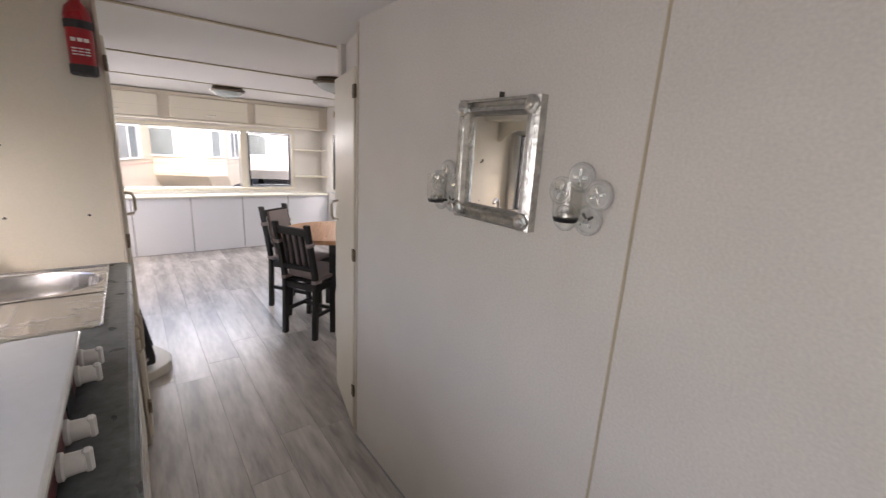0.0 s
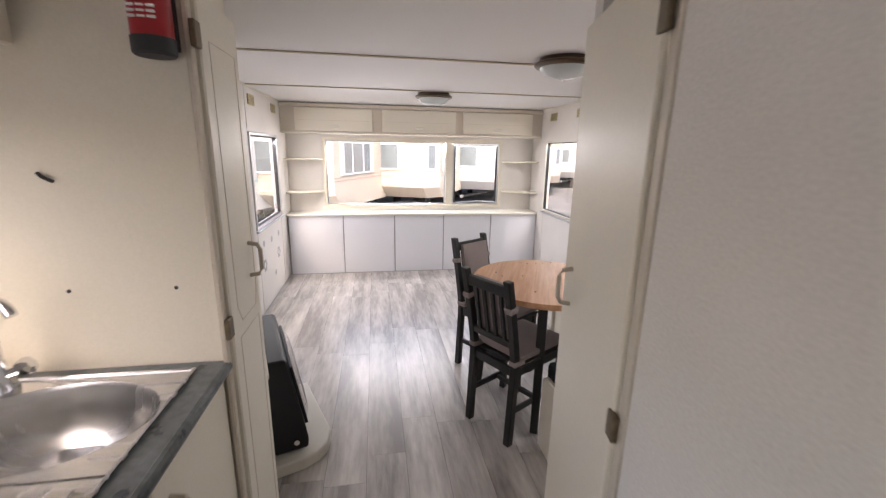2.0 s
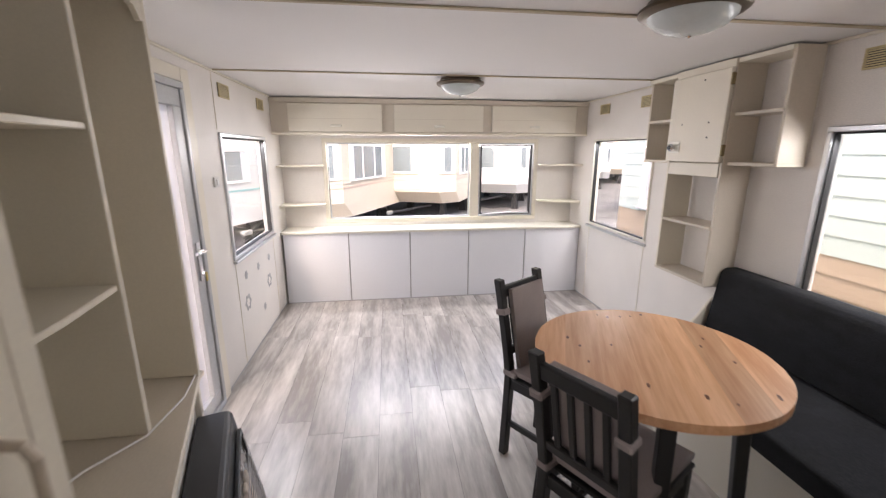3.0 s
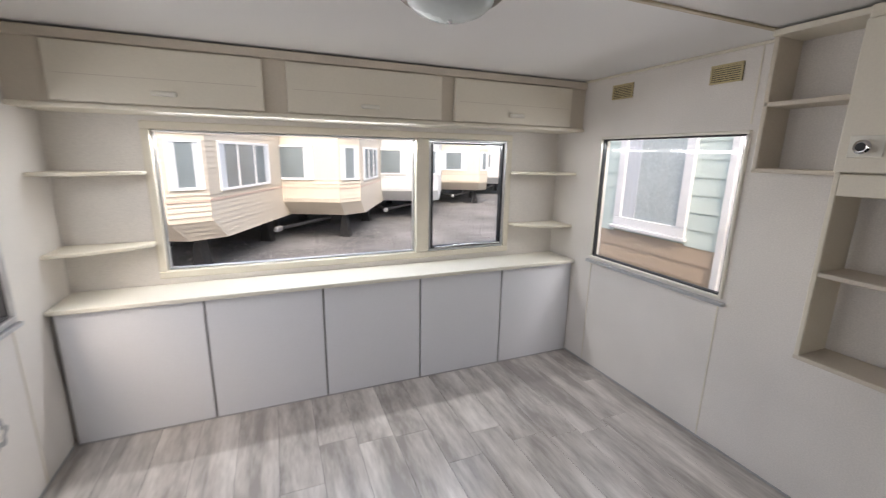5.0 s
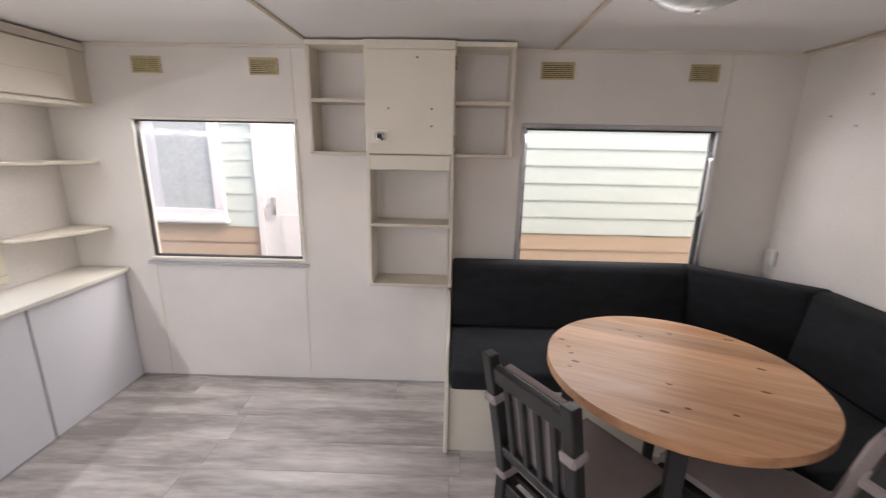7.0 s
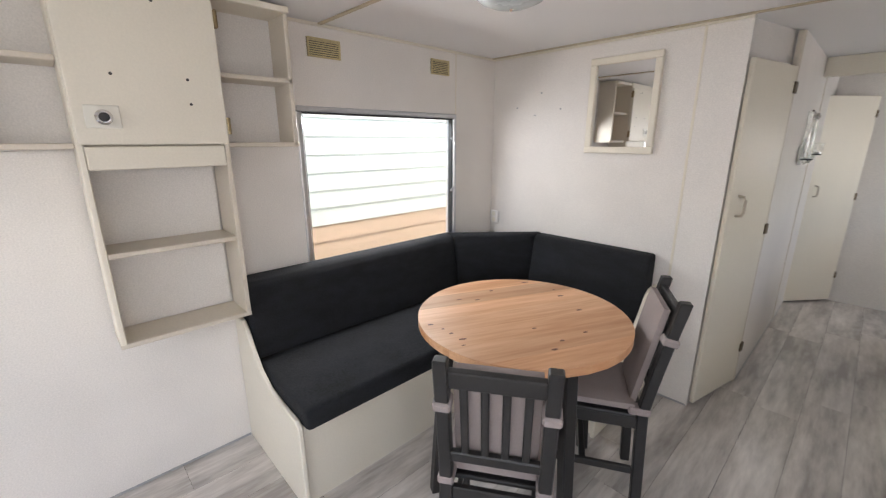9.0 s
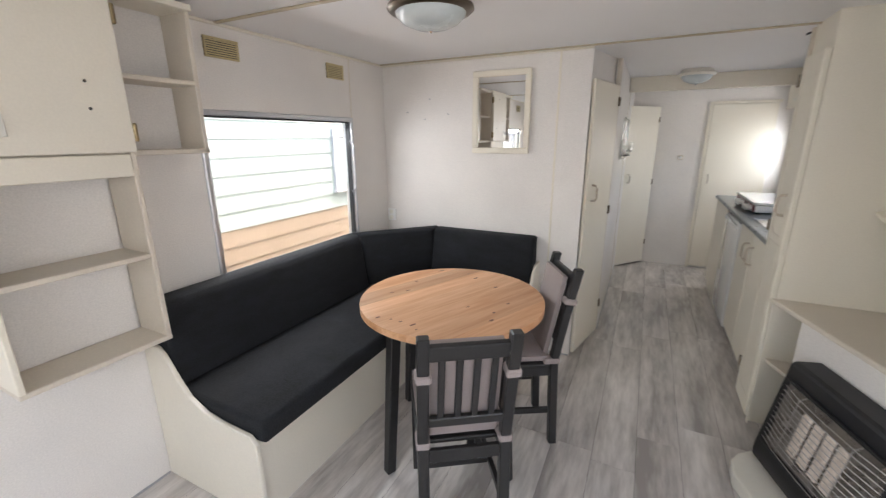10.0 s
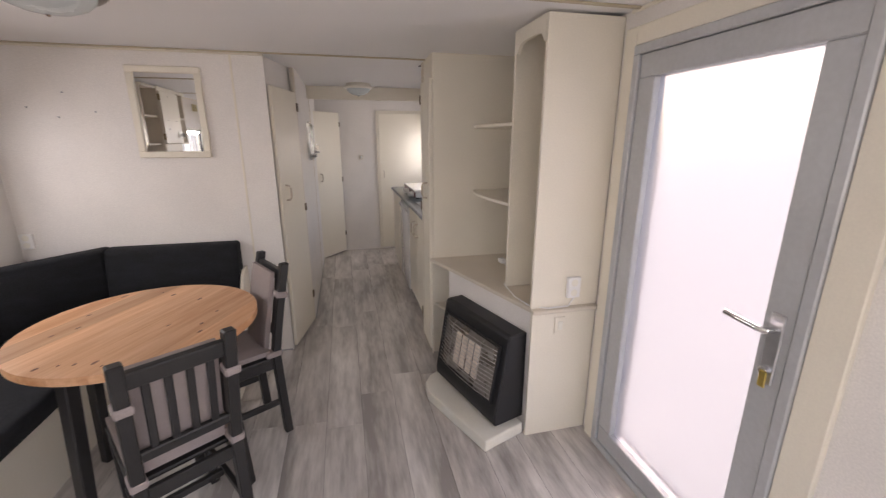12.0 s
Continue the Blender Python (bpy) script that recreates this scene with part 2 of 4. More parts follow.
def wall(name, axis, lo, hi, u0, u1, z0, z1, holes=(), m=None, label=""):
    """A wall between two planes of an axis, with openings (u0, u1, z0, z1) cut through it."""
    us = sorted({u0, u1, *[h[0] for h in holes], *[h[1] for h in holes]})
    zs = sorted({z0, z1, *[h[2] for h in holes], *[h[3] for h in holes]})
    bm = bmesh.new()
    vs = {}

    def v(d, u, z):
        k = (d, round(u, 5), round(z, 5))
        if k not in vs:
            vs[k] = bm.verts.new((d, u, z) if axis == 0 else (u, d, z))
        return vs[k]

    def full(i, j):
        if not (0 <= i < len(us) - 1 and 0 <= j < len(zs) - 1):
            return False
        u, z = (us[i] + us[i + 1]) / 2, (zs[j] + zs[j + 1]) / 2
        return not any(h[0] < u < h[1] and h[2] < z < h[3] for h in holes)
    for i in range(len(us) - 1):
        for j in range(len(zs) - 1):
            if not full(i, j):
                continue
            a, b, c, d = us[i], us[i + 1], zs[j], zs[j + 1]
            for p in (lo, hi):
                bm.faces.new((v(p, a, c), v(p, b, c), v(p, b, d), v(p, a, d)))
            for di, dj, e in ((-1, 0, ((a, c), (a, d))), (1, 0, ((b, c), (b, d))), (0, -1, ((a, c), (b, c))), (0, 1, ((a, d), (b, d)))):
                if not full(i + di, j + dj):
                    (p, q), (r, s) = e
                    bm.faces.new((v(lo, p, q), v(hi, p, q), v(hi, r, s), v(lo, r, s)))
    return tagged(part(name, bm, m or WALL), label or "off-white vinyl-faced caravan wall panel", "wall", kind="structure")


# ---- the shell of the caravan ----
H = 1.94
XL, YE, YB = -3.0, 0.27, -6.38
S1 = (-1.08, -0.19, 0.785, 1.562)
S2 = (-3.335, -2.325, 0.80, 1.552)
L1 = (-1.185, -0.265, 0.78, 1.556)
EW = (-2.57, -0.44, 0.785, 1.552)
KB = (-6.30, -5.80, 1.05, 1.58)
KW = (-5.30, -3.85, 1.05, 1.58)
FD = (-2.44, -1.64, 0.0, 1.80)
wall("wall_dinette_side", 0, 0.0, 0.06, YB, YE + 0.06, -0.05, H + 0.05, [S1, S2])
wall("wall_door_side", 0, XL - 0.06, XL, YB, YE + 0.06, -0.05, H + 0.05, [L1, KW, KB, FD])
wall("wall_end", 1, YE, YE + 0.06, XL, 0.0, -0.05, H + 0.05, [EW])
wall("wall_dinette_partition", 1, -3.78, -3.74, -1.43, 0.0, 0.0, H)
wall("wall_kitchen_partition", 1, -3.755, -3.715, XL, -2.398, 0.0, H, m=CREAM)
wall("wall_corridor", 0, -1.55, -1.51, YB, -4.236, 0.0, H)
wall("wall_back", 1, YB - 0.05, YB, XL, 0.0, 0.0, H)
bm = prism([(-1.405, -3.781), (-1.365, -3.781), (-1.475, -4.235), (-1.515, -4.235)], 2, 0.0, H)
tagged(part("wall_closet", bm, WALL), "off-white panel wall beside the corridor doors", "wall", kind="structure")
tagged(part("ceiling", box((XL - 0.06, YB - 0.05, H), (0.06, YE + 0.06, H + 0.06)), CEIL), "plain white ceiling boards with tan joint strips", "ceiling", kind="structure")
fl = tagged(part("floor", box((XL, YB, -0.05), (0, YE, -0.003)), GAP), "grey wood-look vinyl plank floor", "floor", kind="structure")


# ---- windows ----
def frame_bars(parent, axis, d0, d1, o, w, m, name="window_frame"):
    """Four bars round an opening o = (u0, u1, z0, z1), each a part."""
    u0, u1, z0, z1 = o
    for a, b, c, d in ((u0, u1, z0, z0 + w), (u0, u1, z1 - w, z1), (u0, u0 + w, z0 + w, z1 - w), (u1 - w, u1, z0 + w, z1 - w)):
        lo, hi = ((d0, a, c), (d1, b, d)) if axis == 0 else ((a, d0, c), (b, d1, d))
        part(name, box(lo, hi, 0.004), m, parent)


def pane(parent, axis, d, o, m=None, name="pane"):
    lo, hi = ((d - 0.002, o[0], o[2]), (d + 0.002, o[1], o[3])) if axis == 0 else ((o[0], d - 0.002, o[2]), (o[1], d + 0.002, o[3]))
    g = part(name, box(lo, hi), m or CLEAR, parent)
    g.visible_shadow = False
    return g


def grow(o, g):
    return (o[0] - g, o[1] + g, o[2] - g, o[3] + g)


def side_window(name, o, wx, s, catch, m=None, w0=0.026):
    """Aluminium caravan window in a side wall; s is the way into the room."""
    w = empty(name, "aluminium-framed caravan window with black rubber seal", "window", kind="structure")
    frame_bars(w, 0, wx - s * 0.05, wx + s * 0.014, grow(o, w0 - 0.004), w0, m or ALU)
    frame_bars(w, 0, wx - s * 0.03, wx + s * 0.004, grow(o, -0.004), 0.008, RUBBER, "seal")
    pane(w, 0, wx - s * 0.03, grow(o, -0.012))
    part("window_sill", box((wx, o[0] - 0.03, o[2] - 0.042), (wx + s * 0.028, o[1] + 0.03, o[2] - 0.024), 0.003), ALU, w)
    if catch is not None:
        part("catch", tube([(wx + s * 0.02, catch, o[2] + 0.3), (wx + s * 0.045, catch, o[2] + 0.33), (wx + s * 0.045, catch, o[2] + 0.6), (wx + s * 0.02, catch, o[2] + 0.63)], 0.008), ALU, w)
    return w


side_window("window_1", S1, 0.0, -1, None, LEDGEM, 0.016)
side_window("window_2", S2, 0.0, -1, S2[0] + 0.03)
side_window("window_3", L1, XL, 1, None)
side_window("window_4", KW, XL, 1, None, ALU, 0.05)
side_window("window_6", KB, XL, 1, None)
w5 = empty("window_5", "wide end window with cream frame and a small opening light", "window", kind="structure")
frame_bars(w5, 1, YE - 0.016, YE + 0.05, (EW[0] - 0.035, EW[1] + 0.035, EW[2] - 0.035, EW[3] + 0.035), 0.04, CREAM)
part("mullion", box((-1.125, YE - 0.016, EW[2] + 0.006), (-1.035, YE + 0.05, EW[3] - 0.006), 0.004), CREAM, w5)
frame_bars(w5, 1, YE + 0.02, YE + 0.045, (EW[0] + 0.006, -1.127, EW[2] + 0.006, EW[3] - 0.006), 0.012, ALU, "bead")
frame_bars(w5, 1, YE - 0.008, YE + 0.045, (-1.033, EW[1] - 0.006, EW[2] + 0.006, EW[3] - 0.006), 0.016, ALU, "casement_frame")
frame_bars(w5, 1, YE - 0.004, YE + 0.04, (-1.015, EW[1] - 0.024, EW[2] + 0.024, EW[3] - 0.024), 0.014, RUBBER, "seal")
pane(w5, 1, YE + 0.03, (EW[0] + 0.015, -1.13, EW[2] + 0.015, EW[3] - 0.015))
pane(w5, 1, YE + 0.028, (-1.005, EW[1] - 0.03, EW[2] + 0.03, EW[3] - 0.03))
part("stay", tube([(-0.99, YE - 0.012, EW[2] + 0.03), (-0.7, YE - 0.03, EW[2] + 0.045), (-0.48, YE - 0.012, EW[2] + 0.035)], 0.006), ALU, w5)

# ---- end wall: low panelled box with ledge, overhead lockers, corner shelves ----
seams = [-2.985, -2.372, -1.775, -1.183, -0.593, -0.003]
lowbox = empty("panelled_box", "white hardboard panels boxing in the end wall under the ledge", "panelling", kind="structure")
part("backing", box((-2.99, 0.012, 0.0), (-0.002, 0.03, 0.69)), GREY, lowbox)
for a, b in zip(seams, seams[1:]):
    part("panel", box((a + 0.006, -0.002, 0.004), (b - 0.006, 0.012, 0.688), 0.002), PANEL, lowbox)
tagged(part("window_ledge", box((XL + 0.002, -0.03, 0.692), (-0.002, YE, 0.716), 0.005, seg=2), LEDGEM), "cream laminate ledge under the wide end window", "ledge", kind="structure")
lock = empty("overhead_lockers", "cream overhead lockers with three lift-up doors above the window", "cupboard")
part("carcass", box((XL + 0.002, 0.016, 1.632), (-0.002, YE, 1.925)), SHELF, lock)
part("bottom_rail", box((XL + 0.002, -0.004, 1.612), (-0.002, YE, 1.634), 0.005), CREAM, lock)
part("top_rail", box((XL + 0.002, -0.002, 1.888), (-0.002, 0.02, 1.93), 0.004), SHELF, lock)
for a, b in ((-2.842, -2.01), (-1.90, -1.06), (-0.975, -0.133)):
    d = part("door", box((a, -0.012, 1.64), (b, 0.014, 1.88), 0.004, seg=2), CREAM, lock)
    for z in (1.75,):
        part("groove", box((a + 0.03, -0.0128, z), (b - 0.03, -0.0118, z + 0.003)), SHELF, d)
    c = (a + b) / 2
    part("handle", box((c - 0.05, -0.034, 1.678), (c + 0.05, -0.012, 1.70), 0.007, seg=2), LEDGEM, d)
for s, x0, x1 in ((1, -2.60, XL + 0.003), (-1, -0.40, -0.003)):
    for z in (1.318, 0.945):
        out = [(x0, YE - 0.002), (x1, YE - 0.002), (x1, 0.035), (x1 + (x0 - x1) * 0.35, 0.05), (x1 + (x0 - x1) * 0.75, 0.12), (x0, 0.19)]
        sh = part("corner_shelf", prism(out, 2, z, z + 0.018, 0.003), CREAM)
        tagged(sh, "small cream corner shelf beside the end window", "shelf", "corner shelves")

# ---- wall trims and vents ----
for x, y, zz in ((-0.001, -0.19, (0.0, 0.74)), (-0.001, -1.078, (0.0, 0.74)), (-0.001, -1.08, (1.6, H)), (-0.001, -3.36, (0.83, H)), (XL + 0.001, -1.185, (0.0, 0.73)), (XL + 0.001, -0.265, (0.0, 0.73)), (XL + 0.001, -1.21, (1.6, H)), (-1.551, -5.488, (0, H))):
    tagged(part("trim", box((x - 0.002, y - 0.0028, zz[0]), (x + 0.002, y + 0.0028, zz[1])), TRIM if x == -1.551 else CREAM), "thin joint strip between wall panels", "trim", kind="structure")
for y in (-1.205, -2.452, -3.70):
    tagged(part("trim", box((XL, y - 0.011, H - 0.008), (-0.0, y + 0.011, H - 0.0005), 0.003), TRIM), "tan ceiling joint strip", "trim", kind="structure")
for lo, hi in (((-0.014, -3.735, H - 0.014), (-0.0005, 0.01, H - 0.0005)), ((XL, -2.5, H - 0.014), (XL + 0.014, 0.01, H - 0.0005)), ((-1.43, -3.739, H - 0.014), (-0.015, -3.725, H - 0.0005)), ((-1.255, -3.7395, 0), (-1.243, -3.737, H - 0.015))):
    tagged(part("trim", box(lo, hi, 0.003), CREAM), "cream cornice strip", "trim", kind="structure")
VENT = mat("tan_vent_plastic", (0.60, 0.50, 0.28), 0.45, var=0.06)


def vent(x, y0, y1, s):
    v = empty("wall_vent", "small beige louvred plastic wall vent", "vent", (x, (y0 + y1) / 2, 1.835), group="wall vents")
    h = (y1 - y0) / 2
    part("backing", box((0, -h, -0.04), (s * 0.004, h, 0.04)), GAP, v)
    for a, b, c, d in ((-h, h, -0.042, -0.034), (-h, h, 0.034, 0.042), (-h, -h + 0.008, -0.034, 0.034), (h - 0.008, h, -0.034, 0.034)):
        part("frame", box((0, a, c), (s * 0.011, b, d), 0.001), VENT, v)
    for i in range(7):
        z = -0.03 + i * 0.0095
        part("slat", box((s * 0.003, -h + 0.008, z), (s * 0.009, h - 0.008, z + 0.0055), m=None), VENT, v)


for y0, y1 in ((-0.39, -0.235), (-1.01, -0.86), (-2.555, -2.385), (-3.295, -3.15)):
    vent(-0.0005, y0, y1, -1)
for y0, y1 in ((-1.13, -0.965), (-0.36, -0.20)):
    vent(XL + 0.0005, y0, y1, 1)

# ---- wall cupboard with open shelves ----
SX = -0.185
tv = empty("wall_shelf_unit", "cream wall unit with a locked cupboard and open shelves", "shelf unit")
part("backing", box((-0.010, -2.23, 1.40), (-0.002, -1.23, 1.925)), WALL, tv)
part("backing", box((-0.010, -1.92, 0.72), (-0.002, -1.53, 1.40)), WALL, tv)
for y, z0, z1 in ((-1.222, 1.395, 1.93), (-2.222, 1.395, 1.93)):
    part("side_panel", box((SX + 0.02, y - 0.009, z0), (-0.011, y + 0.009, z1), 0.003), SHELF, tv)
# the panel at y -1.51 is cream, the one at -1.935 darker
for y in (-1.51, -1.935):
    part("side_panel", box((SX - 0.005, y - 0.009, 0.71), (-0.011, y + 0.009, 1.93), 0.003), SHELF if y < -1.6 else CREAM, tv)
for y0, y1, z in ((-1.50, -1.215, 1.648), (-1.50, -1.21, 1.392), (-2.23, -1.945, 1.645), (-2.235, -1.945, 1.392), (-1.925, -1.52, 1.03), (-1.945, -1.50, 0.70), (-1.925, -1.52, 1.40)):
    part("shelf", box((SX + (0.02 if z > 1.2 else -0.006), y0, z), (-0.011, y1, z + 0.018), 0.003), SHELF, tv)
part("top_panel", box((SX, -2.23, 1.905), (-0.011, -1.215, 1.928), 0.003), CREAM, tv)
part("rail", box((SX - 0.012, -1.94, 1.888), (SX - 0.001, -1.505, 1.93), 0.003), CREAM, tv)
cd = part("door", box((SX - 0.028, -1.94, 1.405), (SX - 0.006, -1.505, 1.885), 0.005, seg=2), CREAM, tv)
part("lock_plate", box((SX - 0.033, -1.625, 1.455), (SX - 0.028, -1.535, 1.525), 0.004), LEDGEM, cd)
rx = pose(0, 0, 0, 0, -90, 0)
part("knob", lathe([(0.012, 0), (0.012, 0.012), (0.021, 0.016), (0.023, 0.026), (0.017, 0.033), (0.006, 0.034)], (SX - 0.033, -1.58, 1.488), 20, m=rx), CHROME, cd, "round chrome knob", True)
part("lock_barrel", lathe([(0.014, 0), (0.013, 0.003)], (SX - 0.0665, -1.58, 1.488), 16, m=rx), BLACKM, cd)
for y, z in ((-1.76, 1.85), (-1.83, 1.62), (-1.83, 1.54), (-1.62, 1.62)):
    part("screw_hole", lathe([(0.005, 0), (0.005, 0.0015)], (SX - 0.028, y, z), 8, m=rx), GAP, cd)
part("rail", box((SX - 0.008, -1.925, 1.325), (SX + 0.008, -1.52, 1.40), 0.003), CREAM, tv)
for z in (1.83, 1.47):
    part("hinge", box((SX - 0.03, -1.952, z - 0.03), (SX - 0.008, -1.94, z + 0.03), 0.003), mat("dull_brass", (0.35, 0.27, 0.15), 0.4, 0.8), tv)


# ---- corner bench ----
def s_curve(flip=1):
    pts = [(0, 0), (0.612, 0), (0.612, 0.37)]
    pts += [(0.58, 0.40), (0.44, 0.405), (0.34, 0.42), (0.25, 0.46), (0.19, 0.53), (0.13, 0.615), (0.09, 0.645), (0.0, 0.65)]
    return pts


bench = empty("corner_bench", "L-shaped cream panel bench with charcoal upholstered seat and back", "bench")
part("end_panel", prism([(-a - 0.001, z) for a, z in s_curve()], 1, -1.945, -1.925, 0.004), CREAM, bench)
part("end_panel", prism([(-3.735 + a, z) for a, z in s_curve()], 0, -1.20, -1.18, 0.004), CREAM, bench)
part("front_panel", box((-0.585, -3.18, 0.0), (-0.568, -1.946, 0.36)), CREAM, bench)
part("front_panel", box((-1.179, -3.168, 0.0), (-0.569, -3.15, 0.36)), CREAM, bench)
part("front_rail", box((-0.592, -3.14, 0.30), (-0.585, -1.946, 0.372), 0.002), CREAM, bench)
part("bench_top", box((-0.58, -3.735, 0.34), (-0.002, -1.946, 0.358)), CREAM, bench)
part("bench_top", box((-1.178, -3.735, 0.34), (-0.581, -3.16, 0.358)), CREAM, bench)


def pad(name, pts, axis, lo, hi, bev=0.03):
    o = part(name, prism(pts, axis, lo, hi, bev, seg=3), UPHOL, bench, "", True)
    return o


pad("seat_cushion", [(-0.635, -1.95), (-0.004, -1.95), (-0.004, -3.735), (-0.42, -3.735), (-0.635, -3.13)], 2, 0.36, 0.46, 0.022)
pad("seat_cushion", [(-0.64, -3.13), (-0.425, -3.735), (-1.176, -3.735), (-1.176, -3.11)], 2, 0.36, 0.46, 0.022)
pad("back_cushion", [(-0.004, 0.462), (-0.16, 0.462), (-0.11, 0.80), (-0.085, 0.825), (-0.004, 0.825)], 1, -3.25, -1.952, 0.02)
pad("back_cushion", [(-3.735, 0.462), (-3.58, 0.462), (-3.63, 0.80), (-3.65, 0.825), (-3.735, 0.825)], 0, -1.176, -0.45, 0.02)
pad("corner_cushion", [(-0.006, -3.255), (-0.12, -3.258), (-0.455, -3.62), (-0.455, -3.735), (-0.42, -3.735)], 2, 0.462, 0.828, 0.02)


# ---- round table ----
TX, TY, TR = -1.035, -2.70, 0.415
tab = empty("round_table", "round varnished pine table with black splayed legs", "table", (TX, TY, 0), -24)
top = new("tabletop")
top.parent = tab
edges = [-TR, -0.30, -0.175, -0.06, 0.055, 0.17, 0.29, TR]
for i, (a, b) in enumerate(zip(edges, edges[1:])):
    pts = []
    for k in range(17):
        x = a + (b - a) * k / 16
        pts.append((x, math.sqrt(max(0, TR * TR - x * x))))
    low = [(x, -y) for x, y in pts[::-1]]
    out = [p for p in pts + low]
    out = [p for j, p in enumerate(out) if (Vector(p) - Vector(out[j - 1])).length > 1e-5]
    part("board", prism(out, 2, 0.715, 0.745), PINE, top)
for i in range(17):
    a, r = random.uniform(0, 6.28), TR * math.sqrt(random.uniform(0.02, 0.85))
    s = random.uniform(0.003, 0.008)
    part("knot", lathe([(s, 0), (s * 0.9, 0.0006)], (r * math.cos(a), r * math.sin(a), 0.7449), 10, m=Matrix.Diagonal((0.8, random.uniform(1, 2.6), 1, 1))), KNOT, top)
for i in range(4):
    a = radians(90 * i)
    p = Vector((0.15, 0.336, 0))
    p = Matrix.Rotation(radians(24), 3, "Z") @ p
    p = Matrix.Rotation(a, 3, "Z") @ p
    q = p * 0.86
    b = box((-0.024, -0.024, 0), (0.024, 0.024, 1), 0.004)
    for v in b.verts:
        k = v.co.z
        c = p.lerp(q, k)
        v.co = (c.x + v.co.x * (0.85 + 0.15 * k), c.y + v.co.y * (0.85 + 0.15 * k), k * 0.70)
    part("leg", b, BLACKW, tab)
for a in (0, 90):
    part("apron", box((-0.30, -0.012, 0.655), (0.30, 0.012, 0.7149 if a == 0 else 0.7148), 0.002, m=pose(0, 0, 0, 0, 0, a + 42)), BLACKW, tab)


# ---- chairs ----
def chair():
    c = empty("dining_chair", "black slat-back wooden chair with taupe tie-on seat and back cushions", "chair", group="dining chairs")
    w, d = 0.142, 0.19
    for s in (-1, 1):
        b = box((s * w - 0.019, -0.019, 0), (s * w + 0.019, 0.019, 1), 0.004)
        bmesh.ops.subdivide_edges(b, edges=[e for e in b.edges if abs(e.verts[0].co.z - e.verts[1].co.z) > 0.5], cuts=7)
        for v in b.verts:
            z = v.co.z * 0.89
            v.co.z = z
            v.co.y += -d - (0.085 * ((z - 0.44) / 0.45) ** 1.15 if z > 0.44 else 0.02 * (0.44 - z) / 0.44)
        part("back_leg", b, BLACKW, c)
        b = box((s * w - 0.018, d - 0.018, 0), (s * w + 0.018, d + 0.018, 0.425), 0.004)
        part("front_leg", b, BLACKW, c)
        part("side_stretcher", box((s * w - 0.009, -d + 0.01, 0.17), (s * w + 0.009, d - 0.018, 0.2), 0.003), BLACKW, c)
        part("seat_rail", box((s * w - 0.011, -d + 0.015, 0.375), (s * w + 0.011, d - 0.018, 0.424), 0.003), BLACKW, c)
    part("cross_stretcher", box((-w + 0.01, -0.012, 0.172), (w - 0.01, 0.012, 0.198), 0.003), BLACKW, c)
    part("seat_rail", box((-w + 0.018, d - 0.011, 0.375), (w - 0.018, d + 0.011, 0.424), 0.003), BLACKW, c)
    part("seat_rail", box((-w + 0.018, -d - 0.011, 0.375), (w - 0.018, -d + 0.011, 0.424), 0.003), BLACKW, c)
    part("seat", box((-w - 0.02, -d + 0.022, 0.425), (w + 0.02, d + 0.03, 0.443), 0.006, seg=2), BLACKW, c)
    m = pose(0, -d - 0.035, 0.63, 10.5, 0, 0)
    part("top_rail", box((-w + 0.015, -0.012, 0.175), (w - 0.015, 0.012, 0.232), 0.006, m=m, seg=2), BLACKW, c)
    part("lower_rail", box((-w + 0.015, -0.011, -0.10), (w - 0.015, 0.011, -0.062), 0.004, m=m), BLACKW, c)
    for i in range(4):
        x = -0.084 + 0.056 * i
        part("slat", box((x - 0.011, -0.007, -0.065), (x + 0.011, 0.007, 0.178), 0.003, m=m), BLACKW, c)

    def cushion(name, lo, hi, m=None):
        b = box(lo, hi)
        bmesh.ops.subdivide_edges(b, edges=b.edges[:], cuts=7, use_grid_fill=True)
        cx, cy, cz = [(p + q) / 2 for p, q in zip(lo, hi)]
        hx, hy, hz = [(q - p) / 2 for p, q in zip(lo, hi)]
        flat = min(range(3), key=lambda i: (hx, hy, hz)[i])
        for v in b.verts:
            r = [(v.co[i] - (cx, cy, cz)[i]) / (hx, hy, hz)[i] for i in range(3)]
            o = [i for i in range(3) if i != flat]
            e = max(abs(r[o[0]]), abs(r[o[1]]))
            k = 0.45 + 0.55 * math.sqrt(max(0, 1 - e ** 4))
            for bx in (-0.4, 0.4):
                for by in (-0.4, 0.4):
                    k -= 0.5 * math.exp(-((r[o[0]] - bx) ** 2 + (r[o[1]] - by) ** 2) / 0.015)
            v.co[flat] = (cx, cy, cz)[flat] + r[flat] * (hx, hy, hz)[flat] * k
        if m:
            bmesh.ops.transform(b, matrix=m, verts=b.verts)
        q = part(name, b, CUSHION, c, "taupe cotton cushion with buttons", True)
        return q
    q = cushion("seat_cushion", (-w - 0.012, -d + 0.03, 0.442), (w + 0.012, d + 0.03, 0.492))
    for bx in (-0.4, 0.4):
        for by in (-0.4, 0.4):
            part("button", lathe([(0.009, 0), (0.008, 0.004), (0.003, 0.006)], (bx * (w + 0.012), 0.03 + by * d * 1.0, 0.468), 10), BLACKW, q)
    q = cushion("back_cushion", (-w + 0.025, 0.014, -0.17), (w - 0.025, 0.06, 0.215), m)
    for s in (-1, 1):
        part("strap", box((s * w - 0.025, -0.026, 0.10), (s * w + 0.025, 0.03, 0.13), 0.006, m=m), CUSHION, q)
        part("strap", box((s * w - 0.024, -d - 0.026, 0.44), (s * w + 0.024, -d + 0.05, 0.47), 0.006), CUSHION, q)
